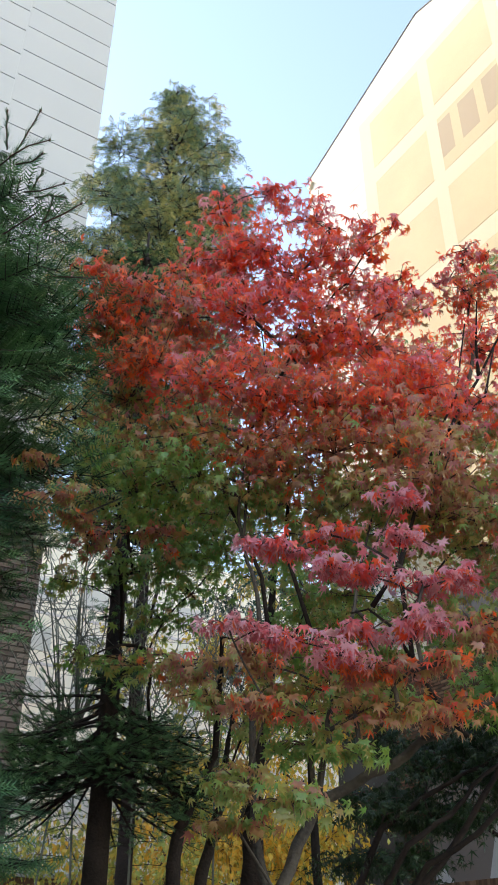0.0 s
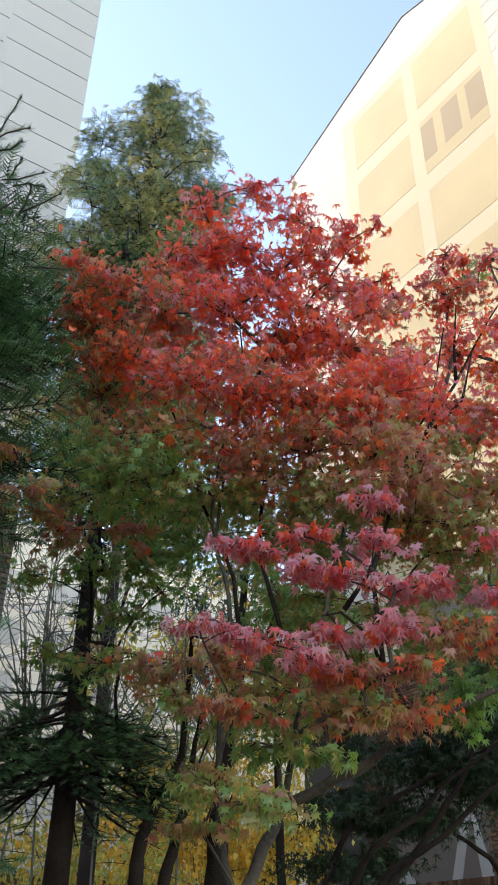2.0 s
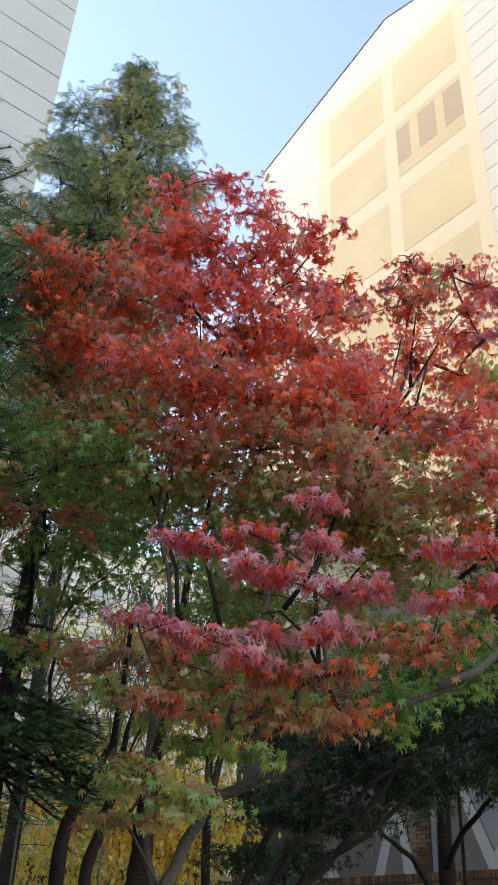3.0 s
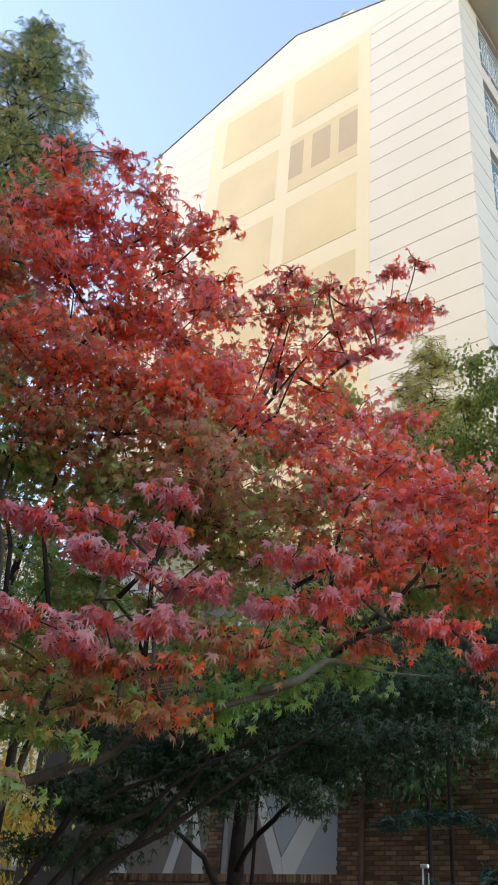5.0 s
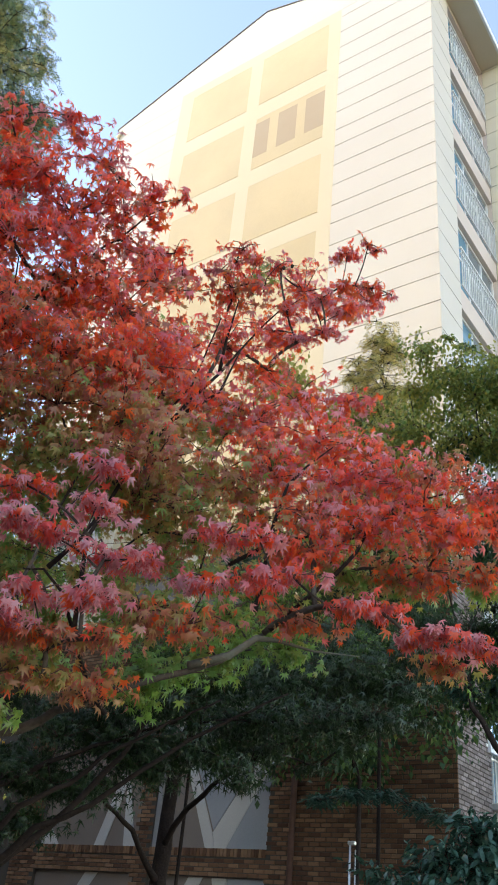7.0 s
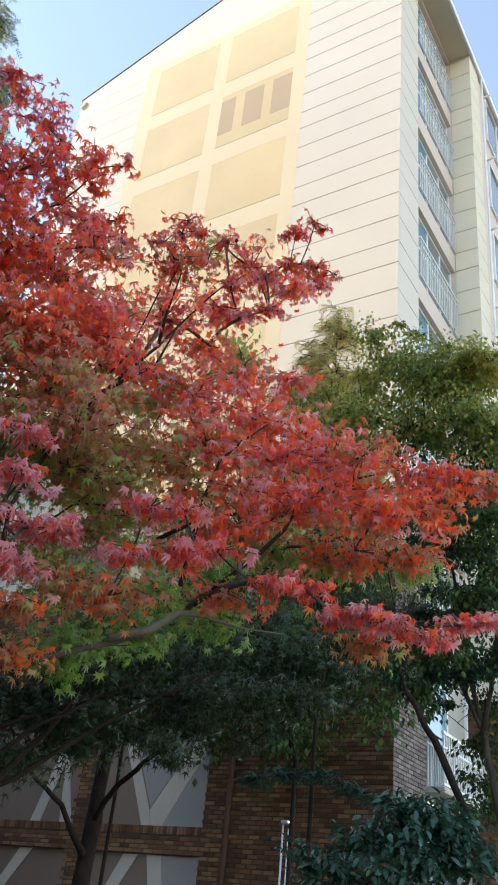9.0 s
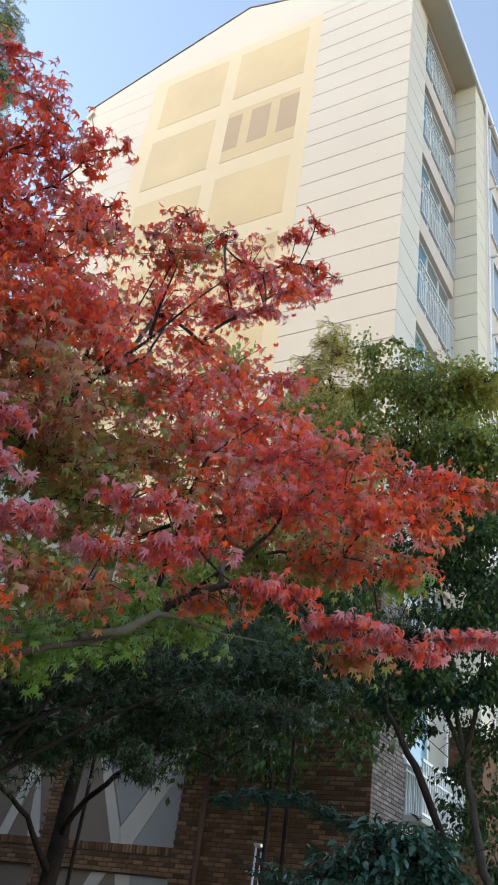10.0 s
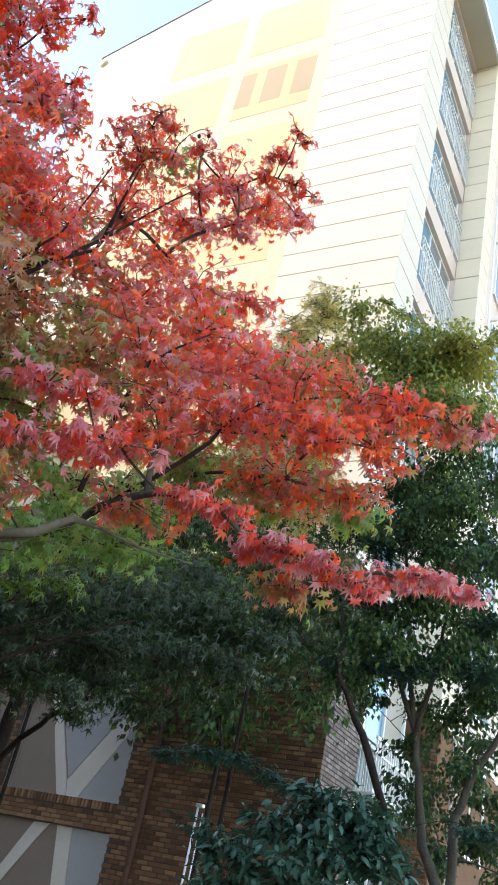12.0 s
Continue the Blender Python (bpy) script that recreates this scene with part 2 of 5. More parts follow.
def leaves_mesh(name, base, tris, places, turns, sizes, tones, material):
    """Many leaves joined in one mesh: each the base outline, turned, sized and placed."""
    base = np.array(base, float)
    n, k = len(places), len(base)
    v = np.einsum('nij,kj->nki', turns, base) * sizes[:, None, None] + places[:, None, :]
    f = (np.array(tris)[None] + (np.arange(n) * k)[:, None, None]).reshape(-1, 3)
    me = bpy.data.meshes.new(name)
    me.vertices.add(n * k)
    me.vertices.foreach_set("co", v.astype(np.float32).ravel())
    me.loops.add(len(f) * 3)
    me.loops.foreach_set("vertex_index", f.astype(np.int32).ravel())
    me.polygons.add(len(f))
    me.polygons.foreach_set("loop_start", np.arange(0, len(f) * 3, 3, dtype=np.int32))
    me.polygons.foreach_set("loop_total", np.full(len(f), 3, dtype=np.int32))
    me.attributes.new("tone", 'FLOAT', 'POINT').data.foreach_set("value", np.repeat(tones, k).astype(np.float32))
    me.materials.append(material)
    me.update(calc_edges=True)
    return me


def star_leaf(lobes=7, notch=0.40, droop=0.28, fold=0.12, width=0.21):
    """A palmate blade: pointed lobes round the stalk's end, tips hanging."""
    angs = np.radians(np.linspace(-128, 128, lobes))
    lens = 0.55 + 0.45 * np.cos(angs * 0.62) ** 1.3
    pts = [(0.0, -0.06)]
    for i in range(lobes):
        a, r = angs[i], lens[i]
        w = width
        if width:
            pts.append((math.sin(a - w) * r * 0.55, math.cos(a - w) * r * 0.55))
        pts.append((math.sin(a) * r, math.cos(a) * r))
        if width:
            pts.append((math.sin(a + w) * r * 0.55, math.cos(a + w) * r * 0.55))
        if i < lobes - 1:
            m = (angs[i] + angs[i + 1]) / 2
            pts.append((math.sin(m) * notch, math.cos(m) * notch))
    vs = [(0, 0.12, 0.05)] + [(x, y, -droop * (x * x + y * y) + fold * abs(x)) for x, y in pts]
    k = len(pts)
    return vs, [(0, 1 + (i + 1) % k, 1 + i) for i in range(k)]


def oval_leaf(width=0.32, droop=0.25):
    ys = [0, 0.25, 0.55, 0.82, 1.0]
    ws = [0.02, width * 0.8, width, width * 0.55, 0.0]
    vs = [(s * w, y, -droop * y * y + 0.25 * w * abs(s)) for y, w in zip(ys, ws) for s in (-1, 0, 1)]
    fs = []
    for i in range(4):
        a = 3 * i
        fs += [(a, a + 1, a + 3), (a + 1, a + 4, a + 3), (a + 1, a + 2, a + 4), (a + 2, a + 5, a + 4)]
    return vs, fs


def turns_of(yaw, tilt, roll):
    """Turn matrices for leaves: roll about their length, tilt of the tip down, then yaw."""
    cy, sy, ct, st, cr, sr = np.cos(yaw), np.sin(yaw), np.cos(tilt), np.sin(tilt), np.cos(roll), np.sin(roll)
    o, z = np.ones_like(yaw), np.zeros_like(yaw)
    rz = np.stack([cy, -sy, z, sy, cy, z, z, z, o], -1).reshape(-1, 3, 3)
    rx = np.stack([o, z, z, z, ct, st, z, -st, ct], -1).reshape(-1, 3, 3)
    ry = np.stack([cr, z, sr, z, o, z, -sr, z, cr], -1).reshape(-1, 3, 3)
    return rz @ rx @ ry


STAR, OVAL = star_leaf(7, 0.36, 0.85, 0.30, 0.17), oval_leaf()
STAR_SLIM = star_leaf(7, 0.40, 0.85, 0.30, 0)
STAR5 = star_leaf(5, 0.20, 0.7, 0.15, 0)
LONG_OVAL = oval_leaf(0.20, 0.35)
SMALL_OVAL = ([(0, 0, 0), (0.3, 0.5, 0.06), (0, 1, -0.22), (-0.3, 0.5, 0.06), (0, 0.5, -0.05)], [(0, 1, 4), (1, 2, 4), (2, 3, 4), (3, 0, 4)])
YEW_TWIG = ([(s * a, b, c) for s in (-1, 1) for a, b, c in ((0, 0, 0), (0, .34, 0), (.22, .42, -.03), (0, .3, 0), (0, .64, -.03), (.2, .74, -.08), (0, .6, -.03), (0, .95, -.1), (.13, 1.0, -.14))], [(i, i + 1, i + 2) for i in range(0, 18, 3)])


def grow(stems, sprays, rng, tip_r=0.0045, bend=0.06):
    """Joins each spray to the nearest wood nearer the stem; returns polylines with radii."""
    nodes = [Vector(p) for s in stems for p in s]
    root = nodes[0]
    parent = {i: None for i in range(len(nodes))}
    k = 0
    for s in stems:
        for j in range(len(s)):
            parent[k] = k - 1 if j else None
            k += 1
    fixed = len(nodes)
    load = collections.Counter()
    lines = []
    for c in sorted((Vector(s[:3]) for s in sprays), key=lambda p: min((p - n).length for n in nodes[:fixed])):
        best = min(range(len(nodes)), key=lambda i: (c - nodes[i]).length * (1.0 + 0.9 * max(0.0, (nodes[i].z - c.z) / max(0.05, (c - nodes[i]).length))))
        a = nodes[best]
        d = c - a
        idx = [best]
        steps = 4
        off = Vector(rng.normal(0, bend * d.length, 3))
        for j in range(1, steps + 1):
            f = j / steps
            p = a + d * f + off * math.sin(math.pi * f) * 0.6 + Vector((0, 0, 0.05 * d.length * math.sin(math.pi * f)))
            nodes.append(p)
            parent[len(nodes) - 1] = idx[-1]
            idx.append(len(nodes) - 1)
        lines.append(idx)
        q = idx[-1]
        while q is not None:
            load[q] += 1
            q = parent[q]
    rad = lambda i: tip_r * max(1, load[i]) ** 0.45
    return [([nodes[i] for i in ln], [rad(ln[1])] + [rad(i) for i in ln[1:]]) for ln in lines]


def sprays_leaves(sprays, rng, per=1100, size=0.055, squash=0.5, jitter=0.24, twigs=6, droop=(0.35, 0.35)):
    """Leaves strung along twigs that fan out from each spray's middle, in loose layers."""
    P, Y, T, Z, S = [], [], [], [], []
    lines = []
    for x, y, z, r, h in sprays:
        c = np.array((x, y, z))
        n = max(10, int(per * r * r))
        k = max(5, int(twigs + r * 22))
        ends = rng.normal(0, 1, (k, 3))
        ends /= np.linalg.norm(ends, axis=1, keepdims=True)
        ends *= (r * rng.uniform(0.55, 1.05, k))[:, None] * np.array((1, 1, squash * (0.5 if r < 0.2 else 1.0)))
        mids = ends * 0.5 + np.array((0, 0, 0.12 * r)) + rng.normal(0, 0.06 * r, (k, 3))
        for e, m in zip(ends, mids):
            lines.append(([Vector(c), Vector(c + m), Vector(c + e)], [0.0035, 0.0025, 0.0012]))
        w = rng.integers(0, k, n)
        f = (rng.uniform(0.03, 1.15, n) ** 0.7)[:, None]
        p = (2 * f * (1 - f)) * mids[w] + f * f * ends[w]
        away = np.arctan2(ends[w][:, 0], ends[w][:, 1])
        p = p + rng.normal(0, jitter * r * 0.75, (n, 3)) * np.array((1, 1, 0.3 if r < 0.2 else 0.6))
        P.append(c + p)
        Y.append(-(away + rng.normal(0, 0.9, n)))
        T.append(rng.normal(droop[0], droop[1], n))
        Z.append(np.clip(h + rng.normal(0, 0.05) + rng.normal(0, 0.12, n), 0, 1))
        S.append(size * rng.uniform(0.6, 1.2, n))
    P, Y, T, Z, S = (np.concatenate(q) for q in (P, Y, T, Z, S))
    return P, turns_of(Y, T, rng.normal(0, 0.4, len(P))), S, Z, lines


def wood(lines, sides=6):
    s = Shape()
    for pts, radii in lines:
        s.tube(pts, radii, sides)
    return s


def broadleaf(name, label, category, stems, stem_r, sprays, seed, leaf, material, bark, size, per, squash=0.5, tip_r=0.0045, single=0, single_mat=None, single_from=(), droop=(0.8, 0.4), group="", girths=()):
    """A tree: stem, limbs, twigs and a crown of single leaves."""
    rng = np.random.default_rng(seed)
    base = Vector(stems[0][0])
    tree = thing(name, label, category, (base.x, base.y, 0), group)
    for num, st in enumerate(stems):
        if girths:
            stem_r = girths[num]
        pts = [Vector(st[0])] + [Vector(p) for p in st[1:]]
        n = len(pts)
        fine, rad = [], []
        for i in range(n - 1):
            for j in range(4):
                f = j / 4
                fine.append(pts[i].lerp(pts[i + 1], f) + Vector(rng.normal(0, 0.006, 3)))
                rad.append(stem_r * (1 - 0.75 * (i + f) / (n - 1)) * rng.uniform(0.94, 1.06))
        fine.append(pts[-1])
        rad.append(stem_r * 0.25)
        rad[0] *= 1.3
        part("trunk", Shape().tube(fine, rad, 9), bark, tree, smooth=True)
    for pts, radii in grow(stems, sprays, rng, tip_r):
        part("limb", Shape().tube(pts, radii, 6), bark, tree, smooth=True)
    P, R, S, Z, lines = sprays_leaves(sprays, rng, per, size, squash, droop=droop)
    part("twig", wood(lines, 4), M_TWIG, tree, kind="stuff")
    if single:
        near = np.zeros(len(P), bool)
        for x, y, z, r, h in single_from:
            near |= np.linalg.norm(P - np.array((x, y, z)), axis=1) < r
        pick = np.flatnonzero(near)[:single]
        tones = (0.02, 0.10, 0.22)
        kinds = [leaves_mesh("leaf", *STAR, np.zeros((1, 3)), np.eye(3)[None], np.ones(1), np.array([q]), single_mat) for q in tones]
        for i in pick:
            ob = new("leaf", kinds[int(np.argmin([abs(q - Z[i]) for q in tones]))])
            ob.parent = tree
            ob.matrix_basis = Matrix.LocRotScale(Vector(P[i]) - tree.location, Matrix(R[i].tolist()).to_quaternion(), Vector((S[i],) * 3))
        keep = np.ones(len(P), bool)
        keep[pick] = False
        P, R, S, Z = P[keep], R[keep], S[keep], Z[keep]
    part("crown", leaves_mesh("crown", *leaf, P, R, S, Z, material), None, tree, kind="stuff")
    return tree

# ---- ground ----
g = Shape()
g.add([(-400, -400, 0), (400, -400, 0), (400, 400, 0), (-400, 400, 0)], [(0, 1, 2, 3)])
ground = part("ground", g, M_SOIL)
tagged(ground, "brown planted ground with leaf litter under trees", "ground", kind="structure")

# ---- the apartment block with the painted gable ----
GY, CX, LX = 13.06, -5.39, -16.70
STOREY, P1 = 2.7, 22.29
APEX_X, APEX_Z, EAVE_Z = -10.83, 26.80, 24.85
BRICK_TOP = 7.0
block = thing("apartment_building", "cream apartment block with beige gable panels and brick base", "building", (CX, GY, 0))


def joints(lo, hi):
    zs = sorted(P1 + STOREY * k - d for k in range(-8, 3) for d in (0.0, 0.6, 1.3, 2.0))
    return [lo] + [z for z in zs if lo + 0.1 < z < hi - 0.1] + [hi]


core = Shape()
core.prism([(LX + .05, 0), (CX - .04, 0), (CX - .04, EAVE_Z - .1), (APEX_X, APEX_Z - .1), (LX + .05, EAVE_Z - .1)], 'y', GY + .04, GY + 0.3)
core.box((LX + .05, GY + .3, 0), (CX - .30, 60, EAVE_Z - .3))
core.box((CX - .30, GY + .3, 0), (CX - .04, GY + 1.12, EAVE_Z - .3))
part("wall", core, M_JOINT, block, "dark backing seen in the siding joints")
GAP = 0.011
zs = joints(BRICK_TOP, 24.75)
for a, b in zip(zs, zs[1:]):
    s = Shape()
    s.box((-8.09, GY, a + GAP), (CX, GY + .04, b - GAP))
    s.box((CX - .04, GY + .04, a + GAP), (CX, GY + 1.15, b - GAP))
    part("siding_board", s, M_WHITE, block)
    s = Shape().box((LX, GY, a + GAP * .4), (-13.9, GY + .04, b - GAP * .4))
    part("siding_board", s, M_WHITE, block)
s = Shape().prism([(LX, 24.75), (CX, 24.75), (CX, EAVE_Z), (APEX_X, APEX_Z), (LX, EAVE_Z)], 'y', GY, GY + .04)
part("gable_top", s, M_WHITE, block)
COLS = [(-13.4, -11.16), (-10.74, -8.48)]
s = Shape()
for a, b in ((-13.9, -13.4), (-11.16, -10.74), (-8.48, -8.09)):
    s.box((a, GY - .004, BRICK_TOP), (b, GY + .04, 24.75))
for a, b in COLS:
    for k in range(-1, 6):
        z0 = P1 - STOREY * k
        s.box((a, GY - .004, z0 - 0.64), (b, GY + .04, z0 - 2 * GAP if k > -1 else 24.75))
part("panel_frame", s, M_CREAM, block, "raised cream painted grid")
for a, b in COLS:
    for k in range(0, 6):
        z0 = P1 - STOREY * k
        part("gable_panel", Shape().box((a, GY - .001, z0), (b, GY + .04, z0 + 2.06)), M_PANEL, block, "recessed beige panel")
for a, b in ((-10.82, -10.20), (-10.03, -9.29), (-9.14, -8.40)):
    part("marking", Shape().box((a + .06, GY - .003, 20.06), (b - .06, GY + .02, 21.46), bevel=.005), M_DIGIT, block, "plain taupe painted bar")
# roof
r_ = Shape()
for (xa, za), (xb, zb) in (((LX - .06, EAVE_Z), (APEX_X, APEX_Z + .02)), ((CX + .66, EAVE_Z - .23), (APEX_X, APEX_Z + .02))):
    r_.prism([(xa, za), (xb, zb), (xb, zb + .03), (xa, za + .03)], 'y', GY - .03, 60)
part("roof", r_, M_ROOF, block, "dark sheet roof edge")
part("soffit", Shape().box((CX - .02, GY + .02, 24.50), (CX + .62, 60, 24.62)), M_SOFFIT, block, "tan painted eaves soffit")
part("fascia", Shape().box((CX + .62, GY - .02, 24.46), (CX + .68, 60, 24.72)), M_FRAME, block, "white eaves fascia")
vent = part("roof_vent", Shape().box((-9.72, GY + .25, 26.0), (-8.86, GY + .9, 26.78), bevel=.02), M_CREAM, block, "cream vent stack with a dark cowl")
cowl = Shape()
prof = [(0.24, 0.0), (0.30, 0.08), (0.30, 0.2), (0.22, 0.32), (0.1, 0.38), (0.02, 0.4)]
cowl.v = [(-9.28 + r * math.cos(6.2832 * k / 14), GY + .57 + r * math.sin(6.2832 * k / 14), 26.78 + z) for r, z in prof for k in range(14)]
cowl.f = [(i * 14 + k, i * 14 + (k + 1) % 14, (i + 1) * 14 + (k + 1) % 14, (i + 1) * 14 + k) for i in range(5) for k in range(14)]
cowl.m = [0] * len(cowl.f)
part("cowl", cowl, M_ROOF, vent, "dark round cowl", smooth=True)
part("bracket", Shape().prism([(LX + .02, 24.42), (LX + .3, 24.55), (LX + .12, 24.3)], 'y', GY - .1, GY - .005), M_CREAM, block, "small cream corner bracket")



def window_ring(axis, d0, d1, u0, u1, z0, z1, mullions, label):
    """A window frame as one ring, with each mullion under it."""
    t = .06
    ring = Shape()
    vs = [(d, u, z) for d in (d0, d1) for u, z in ((u0, z0), (u1, z0), (u1, z1), (u0, z1), (u0 + t, z0 + t), (u1 - t, z0 + t), (u1 - t, z1 - t), (u0 + t, z1 - t))]
    fs = []
    for i in range(4):
        j = (i + 1) % 4
        fs += [(i, j, j + 4, i + 4), (i + 8, i + 12, j + 12, j + 8), (i, i + 8, j + 8, j), (i + 4, j + 4, j + 12, i + 12)]
    ring.add(vs, fs)
    w = part("window", ring, M_FRAME, block, label)
    for m in mullions:
        part("mullion", Shape().box((d0 + .01, m, z0 + t), (d1 - .01, m + .05, z1 - t)), M_FRAME, w)
    return w


# balcony bay on the long side
BY0, BY1 = GY + 1.15, 16.80
for k in range(-1, 8):
    zf = 19.50 - STOREY * k
    if zf + 2.2 > 24.6:
        top = 24.5
    else:
        top = zf + 2.15
    part("balcony_parapet", Shape().box((CX - .3, BY0, zf - .55), (CX - .01, BY1, zf), bevel=.006), M_PINK, block, "pale pink balcony edge")
    w = window_ring('x', CX - .2, CX - .12, BY0 + .02, BY1 - .02, zf, top, [BY0 + .9, BY0 + 1.75], "white sliding balcony window")
    part("transom", Shape().box((CX - .19, BY0 + .08, zf + 1.2), (CX - .14, BY1 - .08, zf + 1.25)), M_FRAME, w)
    part("pane", Shape().box((CX - .18, BY0 + .07, zf + .07), (CX - .16, BY0 + .9, top - .06)), M_GLASS_BLUE, w, "blue reflecting pane")
    part("pane", Shape().box((CX - .18, BY0 + .95, zf + .07), (CX - .165, BY0 + 1.75, top - .06)), M_GLASS, w)
    part("pane", Shape().box((CX - .18, BY0 + 1.8, zf + .07), (CX - .165, BY1 - .07, top - .06)), M_GLASS, w)
    if k < 0:
        part("lintel", Shape().box((CX - .26, BY0, top), (CX - .01, BY1, 24.5)), M_PINK, block)
    part("return_panel", Shape().box((CX - .3, BY1 - .02, zf), (CX - .005, BY1 - .002, top)), M_PINK, block)
    part("return_panel", Shape().box((CX - .3, BY0, zf), (CX - .045, BY0 + .016, top)), M_PINK, block)
    rail = Shape()
    rail.box((CX + .0, BY0 + .02, zf + 1.14), (CX + .05, BY1 - .02, zf + 1.19))
    rail.box((CX + .01, BY0 + .02, zf + .05), (CX + .04, BY1 - .02, zf + .09))
    rail.box((CX + .01, BY0 + .02, zf + .98), (CX + .04, BY1 - .02, zf + 1.01))
    rl = part("railing", rail, M_RAIL, block, "grey metal balcony railing")
    bar = Shape().box((-.011, -.011, zf + .09), (.011, .011, zf + 1.14)).mesh("bar", [M_RAIL])
    for j in range(22):
        ob = new("bar", bar)
        ob.parent = rl
        ob.location = (CX + .025, BY0 + .08 + j * (BY1 - BY0 - .16) / 21, 0)
# projecting bay and the windows behind it
zs = joints(5.4, 24.5)
s = Shape().box((CX - .3, BY1 + .04, 0), (CX + .55, 17.55, 24.5))
part("bay_core", s, M_JOINT, block)
for a, b in zip(zs, zs[1:]):
    s = Shape().box((CX + .0, BY1, a + GAP), (CX + .595, BY1 + .04, b - GAP)).box((CX + .555, BY1 + .04, a + GAP), (CX + .595, 17.6, b - GAP))
    part("bay_board", s, M_OLIVE, block)
part("side_wall", Shape().box((CX - .3, 17.6, 0), (CX + .55, 60, 24.5)), M_PINK, block)
part("downpipe", Shape().tube([(CX + .68, 17.66, 0), (CX + .68, 17.66, 24.4)], [.032, .032], 10), M_FRAME, block, smooth=True)
for k in range(-1, 7):
    zf = 19.50 - STOREY * k
    part("waste_stub", Shape().tube([(CX + .55, 18.05, zf + 1.75), (CX + .84, 18.03, zf + 1.76)], [.036, .036], 8), M_RAIL, block, "grey pipe stub", smooth=True)
    for y0 in (18.3, 22.2, 26.1):
        wn_ = window_ring('x', CX + .53, CX + .61, y0, y0 + 2.26, zf + .19, zf + 2.01, [y0 + 1.1], "white framed window")
        part("pane", Shape().box((CX + .54, y0 + .06, zf + .25), (CX + .565, y0 + 2.2, zf + 1.95)), M_GLASS, wn_)

# brick base with zigzag panels
BF = GY - .06
BAYS = [(-13.9, -11.40), (-11.08, -8.63)]
LEVELS = [(0.35, 2.27), (2.70, 5.2)]
base = Shape()
cells_x = [LX, -13.9, -11.40, -11.08, -8.63, CX + .05]
for xa, xb in zip(cells_x, cells_x[1:]):
    if (xa, xb) in BAYS:
        for za, zb in ((0, .35), (2.27, 2.70), (5.2, BRICK_TOP)):
            base.box((xa, BF + .012, za), (xb, GY + .04, zb))
    else:
        base.box((xa, BF + .012, 0), (xb, GY + .04, BRICK_TOP))
base.box((CX - .04, GY + .04, 0), (CX + .05 - .012, BY0 + .2, BRICK_TOP))
brick_wall = part("brick_wall", base, M_MORTAR, block, "brown brick base with dark joints")


def inset(xa, xb, za, zb):
    part("panel", Shape().box((xa, GY + .03, za), (xb, GY + .039, zb)), M_TAUPE, block, "taupe wall panel")


def band(pts):
    part("zigzag_band", Shape().prism(pts, 'y', GY + .012, GY + .029), M_BAND, block, "pale grey slanting band")


for xa, xb in BAYS:
    for za, zb in LEVELS:
        inset(xa, xb, za, zb)
band([(-9.92, 2.70), (-9.73, 2.70), (-9.80, 2.95), (-10.80, 5.15), (-10.97, 5.15)])
band([(-9.72, 2.70), (-9.50, 2.70), (-8.64, 4.06), (-8.64, 4.55), (-9.79, 2.95)])
part("panel", Shape().prism([(-9.49, 2.71), (-8.64, 2.71), (-8.64, 4.04)], 'y', GY + .014, GY + .029), M_SLATE, block, "pale slate panel")
part("panel", Shape().prism([(-9.78, 2.99), (-8.65, 4.58), (-8.65, 5.18), (-10.77, 5.18)], 'y', GY + .014, GY + .029), M_SLATE, block, "pale slate panel")
band([(-12.50, 2.70), (-12.26, 2.70), (-11.90, 3.72), (-12.02, 3.98)])
band([(-11.78, 2.70), (-11.50, 2.70), (-11.80, 3.74), (-11.99, 4.0), (-11.88, 3.72)])
band([(-13.89, 2.70), (-13.42, 2.70), (-13.72, 3.04), (-13.89, 3.05)])
band([(-10.95, 1.0), (-10.75, 1.0), (-9.9, 2.26), (-10.2, 2.26)])
band([(-9.72, 2.26), (-9.42, 2.26), (-9.1, .6), (-9.35, .6)])
band([(-13.5, 1.0), (-13.3, 1.0), (-12.3, 2.26), (-12.6, 2.26)])
part("panel", Shape().prism([(-9.41, 2.26), (-8.64, 2.26), (-8.64, .5), (-9.08, .5)], 'y', GY + .014, GY + .029), M_SLATE, block, "pale slate panel")
part("panel_frame", Shape().box((-11.08, GY - .01, 2.70), (-10.98, GY + .03, 5.2)), M_ROOF, block, "dark metal panel frame")
part("downpipe", Shape().tube([(-8.14, BF - .04, 0), (-8.14, BF - .04, BRICK_TOP)], [.05, .05], 8), M_TWIG, block, "brown downpipe", smooth=True)
part("brick_wall", Shape().box((CX - .02, BY1 - .03, 0), (CX + .63, 17.58, 5.4)).box((CX + .5, 17.58, 0), (CX + .58, 40, 5.4)), M_BRICK_ONE, block, "brown brick foot of the bay")
# low balcony on the brick side
low = window_ring('x', CX + .02, CX + .10, 14.3, 16.41, 4.36, 6.3, [15.3], "white window with pale blue panes")
part("pane", Shape().box((CX + .03, 14.36, 4.43), (CX + .05, 15.3, 6.24)), M_GLASS_BLUE, low)
part("pane", Shape().box((CX + .03, 15.36, 4.43), (CX + .05, 16.35, 6.24)), M_BLIND, low, "grey blind behind glass")
lrail = Shape().box((CX + .3, 14.4, 4.42), (CX + .34, 16.7, 4.47)).box((CX + .3, 14.4, 3.62), (CX + .34, 16.7, 3.66)).box((CX + .3, 14.4, 4.2), (CX + .33, 16.7, 4.23))
lr = part("railing", lrail, M_RAIL, block, "pale metal railing")
